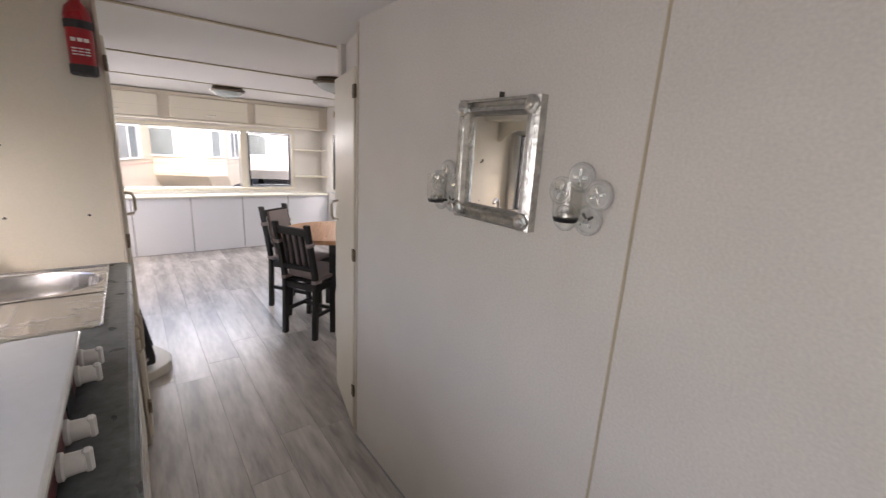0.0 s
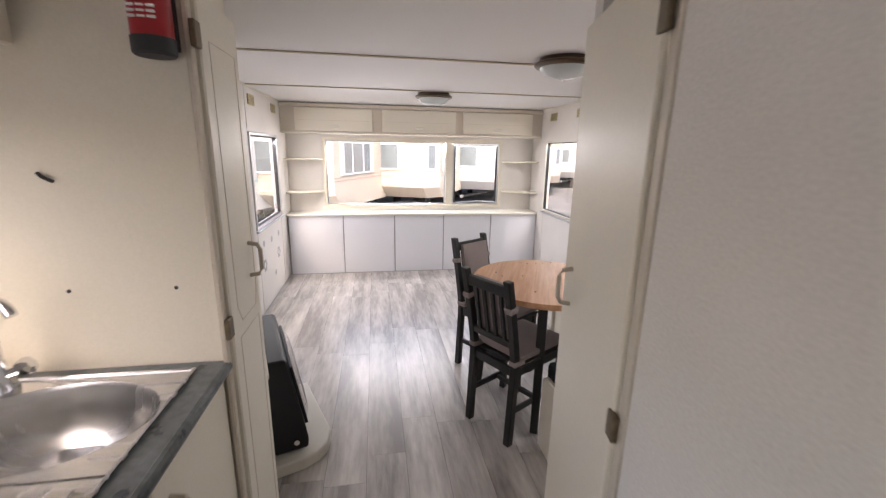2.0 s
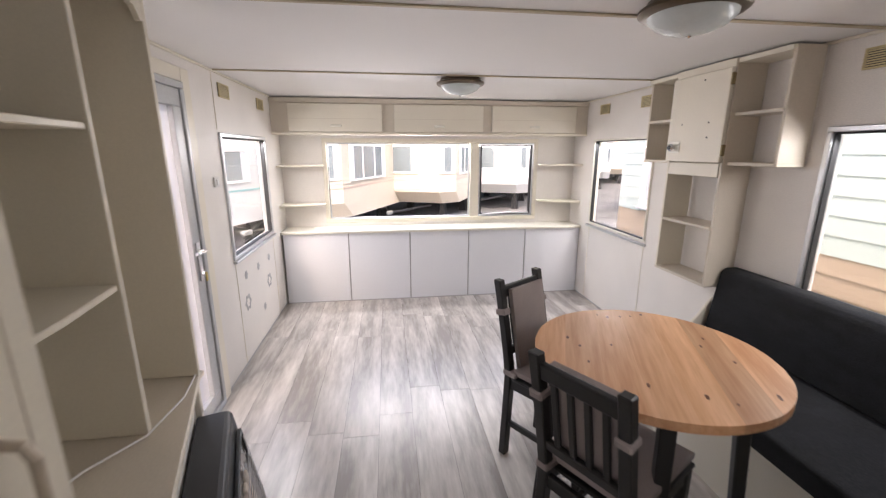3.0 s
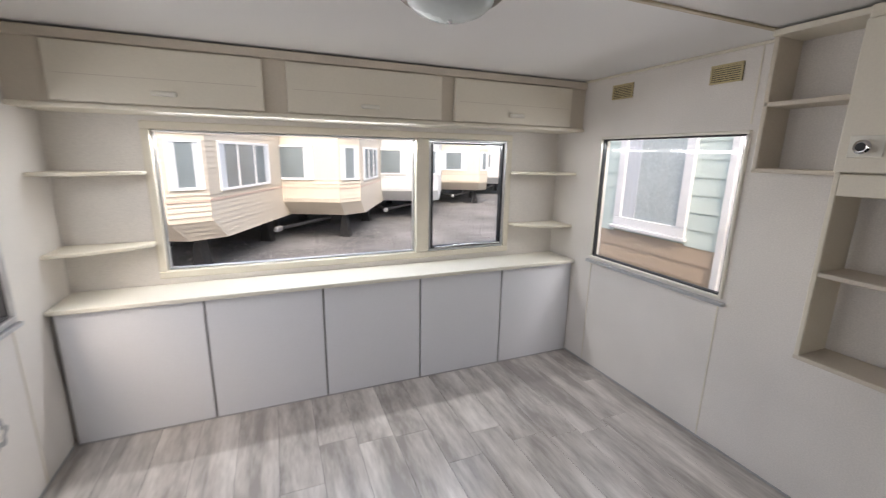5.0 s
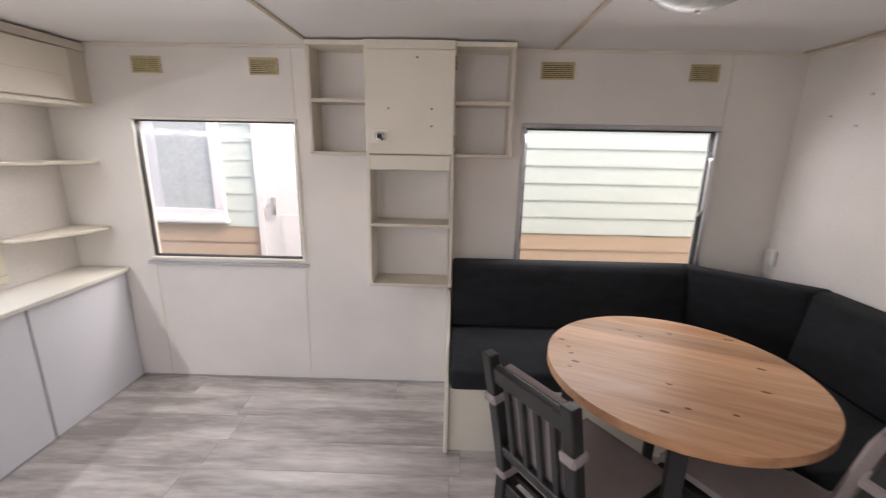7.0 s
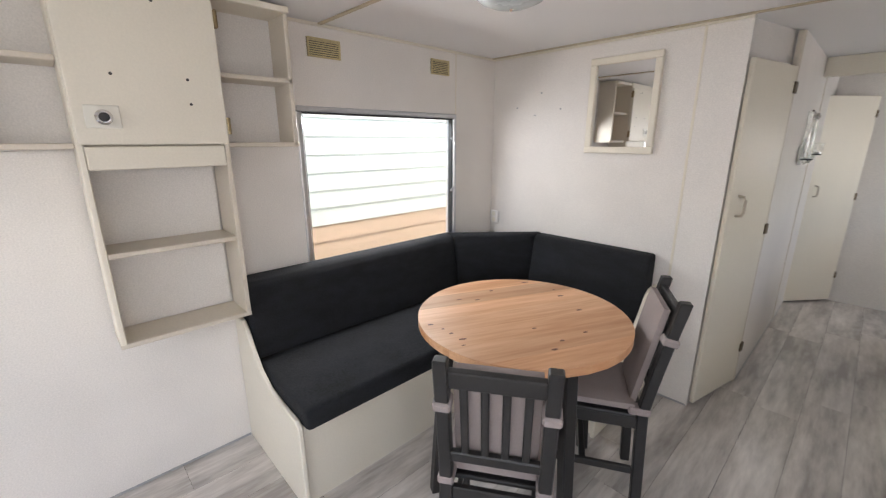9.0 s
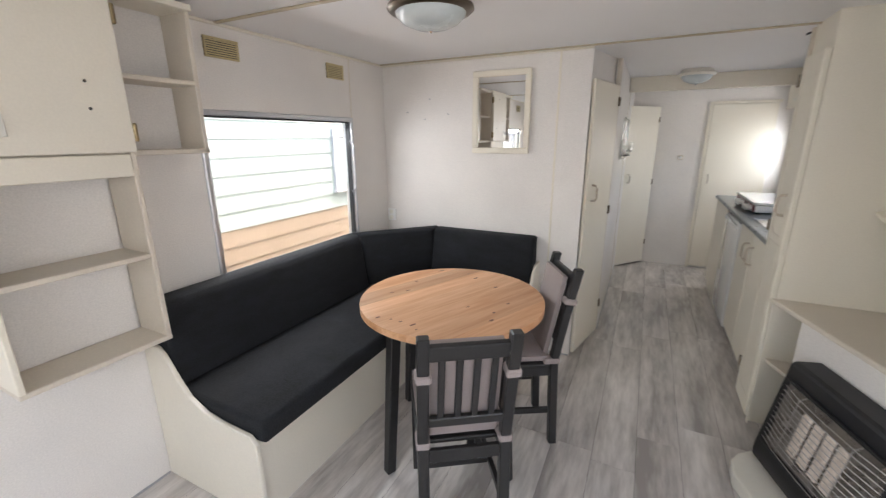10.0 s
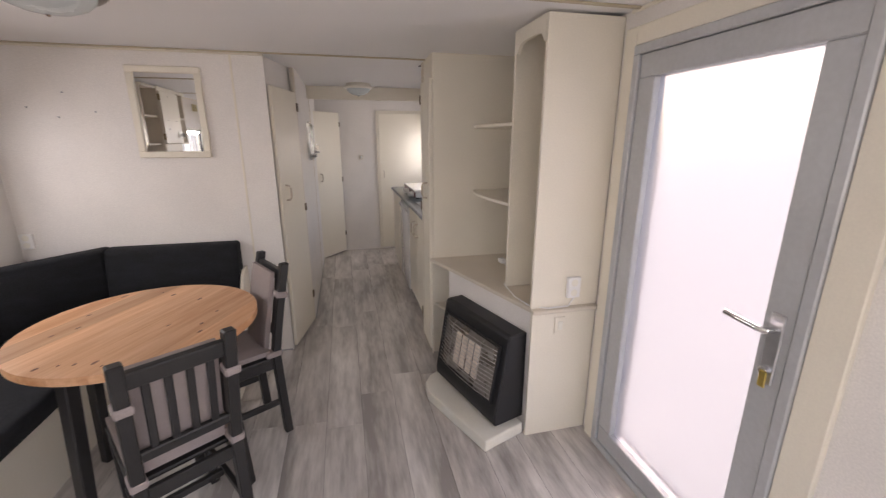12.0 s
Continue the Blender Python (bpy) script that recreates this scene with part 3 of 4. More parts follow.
    return c


ch = chair()
ch.matrix_basis = pose(-1.208, -2.362, 0, 0, 0, -146)
copy_thing(ch, pose(-1.245, -2.885, 0, 0, 0, -60))


# ---- ceiling lamps ----
OPAL = mat("frosted_lamp_glass", (0.62, 0.68, 0.68), 0.25, var=0.03)
BRONZE = mat("bronze_rim", (0.13, 0.10, 0.07), 0.3, 0.8, var=0.1)


def lamp(x, y, s=1.0, rim=None, look_of="bronze"):
    e = empty("ceiling_lamp", "round ceiling lamp with %s rim and frosted glass bowl, switched off" % look_of, "lamp", (x, y, H), group="ceiling lamps")
    part("base", lathe([(0.135 * s, -0.0005), (0.14 * s, -0.018), (0.16 * s, -0.026), (0.162 * s, -0.036), (0.15 * s, -0.046), (0.12 * s, -0.047)], n=40), rim or BRONZE, e, "", True)
    part("shade", lathe([(0.132 * s, -0.045), (0.128 * s, -0.058), (0.105 * s, -0.08), (0.066 * s, -0.096), (0.022 * s, -0.103), (0.004, -0.1035)], n=40), OPAL, e, "frosted glass bowl", True)
    part("finial", lathe([(0.007, -0.102), (0.008, -0.109), (0.003, -0.114)], n=12), CHROME, e, "", True)


lamp(-1.47, -1.07)
lamp(-0.985, -2.62)
lamp(-2.03, -5.02, 0.8, LEDGEM, "cream")

# ---- mirror and sockets of the dinette ----
wm = empty("wall_mirror", "small mirror in a cream wooden frame", "mirror")
frame_bars(wm, 1, -3.739, -3.715, (-1.085, -0.705, 1.345, 1.85), 0.036, CREAM, "frame")
part("glass", box((-1.05, -3.736, 1.38), (-0.74, -3.73, 1.815)), MIRROR, wm)


def socket(at, rz, w=0.058, h=0.10, n=2):
    s = empty("wall_socket", "white plastic double wall socket", "socket", at, rz, group="sockets")
    part("plate", box((-w / 2 - 0.004, -0.022, -h / 2), (w / 2 + 0.004, 0, h / 2), 0.006, seg=2), WHITE, s)
    for i in range(n):
        z = (i - (n - 1) / 2) * h * 0.48
        part("insert", lathe([(0.017, 0), (0.0165, 0.0015), (0.013, 0.002), (0.003, 0.0021)], (0, -0.022, z), 20, m=pose(0, 0, 0, 90)), LEDGEM, s)


socket((-0.045, -3.7395, 0.878), 180, 0.058, 0.09)
for x, z in ((-0.38, 1.70), (-0.20, 1.62), (-0.52, 1.60), (-0.34, 1.57)):
    tagged(part("wall_hook", lathe([(0.005, 0), (0.004, 0.006)], (x, -3.7395, z), 8, m=pose(0, 0, 0, -90)), GREY), "small grey screw in the wall panel", "screw", "wall screws")


# ---- tall cupboards either side of the passage ----
def handle(parent, at, rz, length=0.1, m=None, out=0.034):
    """A bow handle, upright, standing off its door."""
    h = length / 2
    pts = [(0, 0, -h), (0, -out * 0.75, -h + 0.004), (0, -out, -h + 0.02), (0, -out, h - 0.02), (0, -out * 0.75, h - 0.004), (0, 0, h)]
    M = pose(*at, 0, 0, rz)
    part("handle", tube([M @ Vector(p) for p in pts], 0.0065, 8), m or HANDLE, parent, "bow handle")


HANDLE = mat("beige_handle_plastic", (0.52, 0.45, 0.36), 0.35, var=0.05)
HINGE = mat("old_brass_hinge", (0.22, 0.17, 0.11), 0.45, 0.7, var=0.2)
cup = empty("tall_cupboard", "narrow cream cupboard between kitchen and fireplace", "cupboard")
part("side_panel", box((XL, -3.49, 0), (-2.399, -3.472, H), 0.002), CREAM, cup)
part("face_frame", box((-2.412, -3.714, 1.80), (-2.399, -3.491, H)), CREAM, cup)
part("plinth", box((-2.412, -3.714, 0), (-2.399, -3.491, 0.08)), CREAM, cup)
part("back_panel", box((-2.432, -3.714, 0.08), (-2.417, -3.491, 1.8)), GAP, cup)
part("stile", box((-2.399, -3.768, 0.0), (-2.385, -3.745, H - 0.01), 0.003), SHELF, cup)
cdoor = part("door", box((-2.398, -3.742, 0.03), (-2.375, -3.474, 1.80), 0.004), CREAM, cup)
handle(cdoor, (-2.375, -3.55, 1.13), 90)
for z in (1.0, 1.70, 0.2):
    part("hinge", box((-2.384, -3.775, z - 0.028), (-2.371, -3.742, z + 0.028), 0.002), HINGE, cdoor)
for z0, z1 in ((0.98, 1.70), (0.12, 0.94)):
    part("moulding", tube([(-2.3755, -3.69, z0 + 0.05), (-2.3755, -3.66, z0), (-2.3755, -3.53, z0), (-2.3755, -3.51, z0 + 0.06), (-2.3755, -3.51, z1), (-2.3755, -3.69, z1), (-2.3755, -3.69, z0 + 0.05)], 0.002, 6), SHELF, cdoor)
clos = empty("closet_door", "plain cream closet door with bow handle and brass hinges", "door", (-1.527, -4.2, 0), -12.5)
part("leaf", box((0, 0.0, 0.02), (0.022, 0.45, 1.77), 0.004, m=pose(-0.026, 0, 0)), CREAM, clos)
part("jamb", box((-0.018, -0.035, 0), (0.006, -0.004, H - 0.005), 0.002), SHELF, clos)
for z in (0.24, 0.95, 1.67):
    part("hinge", box((-0.032, -0.02, z - 0.028), (-0.020, 0.014, z + 0.028), 0.002), HINGE, clos)
handle(clos, (-0.026, 0.37, 1.105), -90)

# ---- gas fire in its corner surround ----
d = Vector((-0.291, 0.94, 0)).normalized()
nrm = Vector((d.y, -d.x, 0))
P0 = Vector((-2.375, -3.471, 0))
fs = empty("fireplace_surround", "cream laminate corner surround with shelf, niche and open side shelves", "fireplace")
part("shelf", prism([(-2.372, -3.471), (-2.664, -2.535), (XL + 0.002, -2.535), (XL + 0.002, -3.471)], 2, 0.672, 0.693, 0.004), SHELF, fs)
a, b = P0 + d * 0.19 - nrm * 0.03, P0 + d * 0.965 - nrm * 0.03
part("front_panel", prism([(a.x, a.y), (b.x, b.y), (b.x - 0.02, b.y), (a.x - 0.02, a.y)], 2, 0.0, 0.671), WALL, fs)
part("side_panel", box((a.x - 0.45, a.y - 0.006, 0), (a.x - 0.021, a.y + 0.006, 0.671)), SHELF, fs)
part("side_shelf", prism([(-2.40, -3.47), (a.x - 0.005, a.y - 0.007), (-2.9, a.y - 0.007), (-2.9, -3.47)], 2, 0.36, 0.376, 0.002), SHELF, fs)
part("bracket", prism([(-2.385, 0.671), (-2.43, 0.671), (-2.43, 0.55), (-2.41, 0.53), (-2.39, 0.0), (-2.385, 0.0)], 1, -3.47, -3.452), CREAM, fs)
part("end_panel", box((XL + 0.002, -2.562, 0.0), (-2.668, -2.544, 0.671), 0.002), CREAM, fs)
part("end_ledge", box((XL + 0.002, -2.55, 0.672), (-2.66, -2.515, 0.692), 0.004), SHELF, fs)
part("niche_side", box((XL + 0.002, -2.87, 0.694), (-2.66, -2.853, H - 0.012), 0.002), CREAM, fs)
part("niche_end", box((XL + 0.002, -2.56, 0.694), (-2.66, -2.543, H - 0.012), 0.002), CREAM, fs)
part("niche_back", box((-2.86, -2.852, 0.694), (-2.85, -2.561, H - 0.012)), SHELF, fs)
sc = [(-2.853, H - 0.012), (-2.853, 1.83)] + [(-2.835, 1.83), (-2.825, 1.845), (-2.81, 1.862), (-2.77, 1.87), (-2.64, 1.87), (-2.60, 1.862), (-2.585, 1.845), (-2.575, 1.83), (-2.561, 1.83)] + [(-2.561, H - 0.012)]
part("valance", prism(sc, 0, -2.676, -2.66), CREAM, fs)
for z in (1.12, 1.515):
    part("corner_shelf", prism([(-2.665, -2.872), (-2.63, -3.10), (-2.62, -3.30), (-2.66, -3.470), (XL + 0.002, -3.470), (XL + 0.002, -2.872)], 2, z, z + 0.017, 0.003), CREAM, fs)
pl = [P0 + d * u + nrm * (v + 0.012) for u, v in ((0.30, -0.02), (0.31, 0.12), (0.335, 0.185), (0.38, 0.235), (0.47, 0.268), (0.965, 0.225), (0.95, -0.02))]
tagged(part("hearth_plinth", prism([(p.x, p.y) for p in pl], 2, 0.0, 0.062, 0.008, seg=2), LEDGEM), "low cream rounded plinth under the gas fire", "plinth")
ang = math.degrees(math.atan2(d.y, d.x))
c0 = P0 + d * 0.64 + nrm * 0.002
gf = empty("gas_fire", "black gas fire with wire guard and ceramic radiants, unlit", "heater", (c0.x, c0.y, 0.0625), ang)
WF = 0.288
b = prism([(0.026, 0.02), (-0.15, 0.02), (-0.155, 0.05), (-0.155, 0.075), (-0.085, 0.48), (-0.07, 0.49), (0.026, 0.49)], 0, -WF, WF, 0.006)
g0, g1 = Vector((0, -0.1475, 0.13)), Vector((0, -0.0975, 0.42))
up = (g1 - g0).normalized()
outw = Vector((0, -up.z, up.y))
part("casing", b, BLACKM, gf)
tilt = math.degrees(math.atan2(up.y, up.z))
M = Matrix.Translation(g0) @ pose(0, 0, 0, -tilt)
WIRE = mat("guard_wire_steel", (0.50, 0.48, 0.46), 0.4, 0.7)
SLOT = mat("smoked_reflector", (0.36, 0.34, 0.32), 0.28, 0.9, var=0.1, size=12)
part("reflector", box((-0.245, -0.004, -0.0), (0.245, -0.0, 0.295), 0.002, m=M), SLOT, gf)
for s in (-1, 1):
    part("guard_frame", box((s * 0.245 - 0.007, -0.014, -0.005), (s * 0.245 + 0.007, 0.0, 0.30), 0.002, m=M), BLACKM, gf)
for z in (-0.005, 0.29):
    part("guard_frame", box((-0.25, -0.014, z), (0.25, 0.0, z + 0.012), 0.002, m=M), BLACKM, gf)
for i in range(4):
    x = -0.088 + i * 0.058
    part("radiant", box((x - 0.022, -0.016, 0.055), (x + 0.022, -0.004, 0.235), 0.004, m=M), CERAM, gf, "pale ceramic radiant")
for i in range(13):
    z = 0.02 + i * 0.021
    part("guard_wire", tube([M @ Vector((-0.245, -0.012, z)), M @ Vector((-0.15, -0.03, z)), M @ Vector((0, -0.036, z)), M @ Vector((0.15, -0.03, z)), M @ Vector((0.245, -0.012, z))], 0.0018, 5), WIRE, gf)
for x in (-0.13, 0.13):
    part("guard_wire", tube([M @ Vector((x, -0.005, 0.0)), M @ Vector((x, -0.032, 0.02)), M @ Vector((x, -0.032, 0.27)), M @ Vector((x, -0.005, 0.29))], 0.0018, 5), WIRE, gf)
part("control_knob", lathe([(0.014, 0), (0.013, 0.014), (0.006, 0.016)], (-WF, -0.1, 0.07), 14, m=pose(0, 0, 0, 0, -90)), CHROME, gf, "", True)
socket((-2.86, -2.5425, 0.79), 180)
sw = empty("wall_switch", "small cream rocker switch on the surround", "switch", (-2.81, -2.5435, 0.60), 180)
part("plate", box((-0.027, -0.008, -0.042), (0.027, 0, 0.042), 0.006, seg=2), CREAM, sw)
part("rocker", box((-0.012, -0.013, -0.022), (0.012, -0.008, 0.022), 0.003), LEDGEM, sw)
tagged(part("power_cable", tube([(-2.87, -2.53, 0.745), (-2.84, -2.528, 0.70), (-2.74, -2.527, 0.699), (-2.67, -2.56, 0.698), (-2.645, -2.70, 0.698), (-2.66, -2.88, 0.698), (-2.74, -3.0, 0.699), (-2.79, -3.15, 0.70), (-2.80, -3.24, 0.702)], 0.0035, 6), WHITE, None, "", True), "thin white power cable lying on the fireplace shelf", "cable")
tagged(part("plug", box((-2.82, -3.29, 0.694), (-2.78, -3.235, 0.722), 0.008, seg=2), WHITE), "white plug lying on the fireplace shelf", "plug")

# ---- front door ----
fd = empty("door_1", "grey aluminium outer door with one frosted glass pane", "door", kind="structure")
DO = (FD[0], FD[1], 0.0, FD[3])
frame_bars(fd, 0, XL - 0.05, XL + 0.028, DO, 0.034, ALUP, "door_frame")
DI = (DO[0] + 0.036, DO[1] - 0.036, 0.036, DO[3] - 0.036)
frame_bars(fd, 0, XL - 0.036, XL + 0.018, DI, 0.085, ALUP, "leaf_frame")
FROST = bpy.data.materials.new("frosted_glass")
FROST.use_nodes = True
fb = FROST.node_tree.nodes["Principled BSDF"]
fb.inputs["Base Color"].default_value = (0.56, 0.55, 0.585, 1)
fb.inputs["Transmission Weight"].default_value = 1.0
fb.inputs["Roughness"].default_value = 0.42
fb.inputs["IOR"].default_value = 1.2
pane(fd, 0, XL - 0.01, (DI[0] + 0.083, DI[1] - 0.083, DI[2] + 0.083, DI[3] - 0.083), FROST)
part("lock_plate", box((XL + 0.018, DI[1] - 0.062, 0.79), (XL + 0.026, DI[1] - 0.022, 1.0), 0.003), ALU, fd)
part("lever", tube([(XL + 0.026, DI[1] - 0.042, 0.955), (XL + 0.06, DI[1] - 0.042, 0.955), (XL + 0.066, DI[1] - 0.06, 0.956), (XL + 0.066, DI[1] - 0.16, 0.962)], 0.009, 10), CHROME, fd, "chrome lever handle", True)
part("lock_cylinder", lathe([(0.014, 0), (0.014, 0.014), (0.010, 0.016)], (XL + 0.026, DI[1] - 0.042, 0.83), 14, m=pose(0, 0, 0, 0, 90)), CHROME, fd)
part("key", box((XL + 0.04, DI[1] - 0.046, 0.785), (XL + 0.046, DI[1] - 0.024, 0.835), 0.003), mat("brass_key", (0.62, 0.47, 0.14), 0.3, 0.9), fd, "brass key")
for lo, hi in (((XL, DO[0] - 0.07, 0), (XL + 0.02, DO[0] - 0.001, 1.87)), ((XL, DO[1] + 0.001, 0), (XL + 0.02, DO[1] + 0.09, 1.87)), ((XL, DO[0] - 0.001, DO[3] + 0.001), (XL + 0.02, DO[1] + 0.001, 1.87))):
    tagged(part("trim", box(lo, hi, 0.003), CREAM), "cream timber lining round the outer door", "trim", kind="structure")
sw = empty("wall_switch", "white rocker light switch beside the outer door", "switch", (XL + 0.0005, -1.335, 1.285), 90)
part("plate", box((-0.032, -0.012, -0.03), (0.032, 0, 0.03), 0.006, seg=2), WHITE, sw)
part("rocker", box((-0.014, -0.017, -0.018), (0.014, -0.012, 0.018), 0.003), WHITE, sw)
CHROMEF = mat("silver_flower_sticker", (0.45, 0.45, 0.45), 0.4, 0.3)


def flower(y, z, r, ring):
    n = 36
    out = [(y + r * (1 + 0.16 * math.cos(6 * t)) * math.cos(t), z + r * (1 + 0.16 * math.cos(6 * t)) * math.sin(t)) for t in [2 * math.pi * i / n for i in range(n)]]
    bm = bmesh.new()
    vo = [bm.verts.new((XL + 0.002, *p)) for p in out]
    if ring:
        vi = [bm.verts.new((XL + 0.002, y + (p[0] - y) * 0.58, z + (p[1] - z) * 0.58)) for p in out]
        for i in range(n):
            bm.faces.new((vo[i], vo[(i + 1) % n], vi[(i + 1) % n], vi[i]))
    else:
        bm.faces.new(vo)
    r2 = bmesh.ops.extrude_face_region(bm, geom=bm.faces[:])
    bmesh.ops.translate(bm, vec=(-0.0015, 0, 0), verts=[g for g in r2["geom"] if isinstance(g, bmesh.types.BMVert)])
    tagged(part("flower_sticker", bm, CHROMEF), "grey flower-shaped sticker on the wall panel", "sticker", "flower stickers")


for y, z, r, g in ((-0.441, 0.59, 0.028, 0), (-0.733, 0.59, 0.028, 0), (-1.011, 0.605, 0.028, 0), (-0.484, 0.40, 0.055, 1), (-1.028, 0.405, 0.055, 1), (-0.668, 0.235, 0.028, 0)):
    flower(y, z, r, g)

# ---- kitchen ----
WT = mat("slate_laminate", (0.16, 0.18, 0.185), 0.3, var=0.25, size=14, bump=0.05)
KX, KE = -2.42, -5.72
shell = set(bpy.data.objects)
ku = [(-4.145, -3.76), (-4.53, -4.15)]
for y0, y1 in ku:
    k = empty("base_cupboard", "cream kitchen base cupboard with bow handle", "cupboard", group="kitchen base cupboards")
    part("body", box((XL - 0.023, y0 + 0.002, 0.08), (KX - 0.03, y1 - 0.002, 0.76)), CREAM, k)
    dr = part("door", box((KX - 0.029, y0 + 0.006, 0.10), (KX - 0.008, y1 - 0.006, 0.868), 0.004), CREAM, k)
    handle(dr, (KX - 0.008, (y0 + 0.06 if y1 > -4 else y1 - 0.06), 0.74), 90, 0.11)
    part("plinth", box((XL + 0.05, y0 + 0.002, 0), (KX - 0.06, y1 - 0.002, 0.079)), SHELF, k)
k = empty("base_cupboard", "cream kitchen base cupboard beside the fridge", "cupboard", group="kitchen base cupboards")
part("body", box((XL - 0.023, KE, 0.0), (KX - 0.03, -5.13, 0.876)), CREAM, k)
part("door", box((KX - 0.029, KE + 0.004, 0.10), (KX - 0.008, -5.135, 0.868), 0.004), CREAM, k)
fr = empty("fridge", "white under-counter fridge with rounded door", "fridge")
part("body", box((XL - 0.023, -5.12, 0.0), (KX - 0.05, -4.545, 0.86)), ENAMEL, fr)
fdr = part("door", box((KX - 0.048, -5.115, 0.06), (KX + 0.0, -4.55, 0.85), 0.02, seg=3), ENAMEL, fr, "", True)
part("hinge", box((KX - 0.03, -4.60, 0.851), (KX - 0.0, -4.56, 0.862)), GREY, fr)
part("grip", box((KX - 0.002, -5.08, 0.80), (KX + 0.012, -4.60, 0.832), 0.006, seg=2), ENAMEL, fdr)
wt = empty("worktop", "grey slate-effect worktop with rounded front and cut-out for the sink", "worktop")
SK = (-2.94, -2.475, -4.47, -3.80)
for lo, hi in (((XL - 0.023, SK[3] - 0.02, 0.878), (KX, -3.757, 0.908)), ((XL - 0.023, SK[2], 0.878), (SK[0] + 0.02, SK[3] - 0.0205, 0.908)), ((SK[1] - 0.02, SK[2], 0.878), (KX, SK[3] - 0.0205, 0.908)), ((XL - 0.023, KE, 0.878), (KX, SK[2] - 0.0005, 0.908))):
    part("slab", box(lo, hi, 0.0), WT, wt)
part("front_edge", tube([(KX, KE, 0.893), (KX, -3.76, 0.893)], 0.0155, 12), WT, wt)
sk = empty("kitchen_sink", "stainless steel sink with oval bowl and ribbed drainer", "sink")
cx, cy, ra, rb = -2.69, -3.985, 0.205, 0.15
bm = bmesh.new()
N = 40
ring = [bm.verts.new((cx + ra * math.cos(2 * math.pi * i / N), cy + rb * math.sin(2 * math.pi * i / N), 0.913)) for i in range(N)]
outer = []
for i in range(N):
    t = 2 * math.pi * i / N
    k = 1 / max(abs(math.cos(t)), abs(math.sin(t)))
    ex, ey = math.cos(t) * k, math.sin(t) * k
    outer.append(bm.verts.new((cx + ex * (SK[1] - cx if ex > 0 else cx - SK[0]), cy + ey * (SK[3] - cy if ey > 0 else cy + 4.15), 0.913)))
for i in range(N):
    bm.faces.new((ring[i], ring[(i + 1) % N], outer[(i + 1) % N], outer[i]))
part("deck", bm, STEEL, sk)
bm = bmesh.new()
prev = None
for s, z in ((1.0, 0.9135), (0.975, 0.905), (0.94, 0.85), (0.86, 0.80), (0.7, 0.775), (0.2, 0.768)):
    cur = [bm.verts.new((cx + ra * s * math.cos(2 * math.pi * i / N), cy + rb * s * math.sin(2 * math.pi * i / N), z)) for i in range(N)]
    if prev:
        for i in range(N):
            bm.faces.new((prev[i], prev[(i + 1) % N], cur[(i + 1) % N], cur[i]))
    prev = cur
bm.faces.new(prev)
part("bowl", bm, STEEL, sk, "", True)
bm = bmesh.new()
cols = []
nx = 88
for i in range(nx + 1):
    x = SK[0] + (SK[1] - SK[0]) * i / nx
    rib = 0.0
    if 0.05 < i / nx < 0.93:
        rib = 0.0045 * max(0, math.sin(i * 2 * math.pi / 8)) ** 0.6
    cols.append([bm.verts.new((x, y, 0.911 + rib * k)) for y, k in ((-4.15, 0), (-4.175, 0.2), (-4.19, 1), (-4.44, 1), (-4.46, 0), (-4.47, 0))])
for p, q in zip(cols, cols[1:]):
    for j in range(5):
        bm.faces.new((p[j], p[j + 1], q[j + 1], q[j]))
part("drainer", bm, STEEL, sk, "ribbed draining board", True)
for lo, hi in (((SK[0], SK[2], 0.908), (SK[0] + 0.008, SK[3], 0.918)), ((SK[1] - 0.008, SK[2], 0.908), (SK[1], SK[3], 0.918)), ((SK[0] + 0.008, SK[3] - 0.008, 0.908), (SK[1] - 0.008, SK[3], 0.918))):
    part("rim", box(lo, hi, 0.003), STEEL, sk)
part("overflow", lathe([(0.02, 0), (0.02, 0.003), (0.014, 0.004)], (cx - ra * 0.94, cy, 0.862), 16, m=pose(0, 0, 0, 0, 75)), RUBBER, sk)
tap = empty("mixer_tap", "chrome swan-neck mixer tap with two clear handles", "tap", (-2.86, -3.845, 0.913))
part("base", lathe([(0.026, 0), (0.024, 0.02), (0.016, 0.05), (0.013, 0.07)], n=18), CHROME, tap, "", True)
neck = [(0, 0, 0.06), (0, 0, 0.17)] + [(0.045 - 0.045 * math.cos(radians(k)), -(0.045 - 0.045 * math.cos(radians(k))) * 0.5, 0.17 + 0.05 * math.sin(radians(k))) for k in range(15, 151, 15)]
part("spout", tube(neck, 0.011, 12), CHROME, tap, "", True)
for s in (-1, 1):
    part("valve", tube([(0, 0, 0.035), (s * 0.04, 0, 0.05)], 0.011, 10), CHROME, tap)
    part("tap_handle", lathe([(0.013, 0), (0.02, 0.008), (0.021, 0.022), (0.01, 0.028)], (s * 0.04, 0, 0.05), 8, m=pose(0, 0, 0, 0, s * 60, 0)), CHROME, tap)
HOB0, HOB1 = -5.335, -4.685
hb = empty("gas_hob", "white enamel table-top gas hob with closed lid and row of knobs", "hob")
part("body", box((-2.97, HOB0, 0.918), (-2.515, HOB1, 0.968), 0.006, seg=2), ENAMEL, hb)
part("lid", box((-2.975, HOB0 - 0.005, 0.971), (-2.50, HOB1 + 0.005, 0.99), 0.008, seg=3), ENAMEL, hb, "glossy white folding lid")
for fx in (-2.95, -2.54):
    for fy in (HOB0 + 0.03, HOB1 - 0.03):
        part("foot", lathe([(0.014, 0), (0.012, 0.012)], (fx, fy, 0.908), 10), RUBBER, hb)
BADGE = mat("dark_red_badge", (0.16, 0.02, 0.025), 0.3)
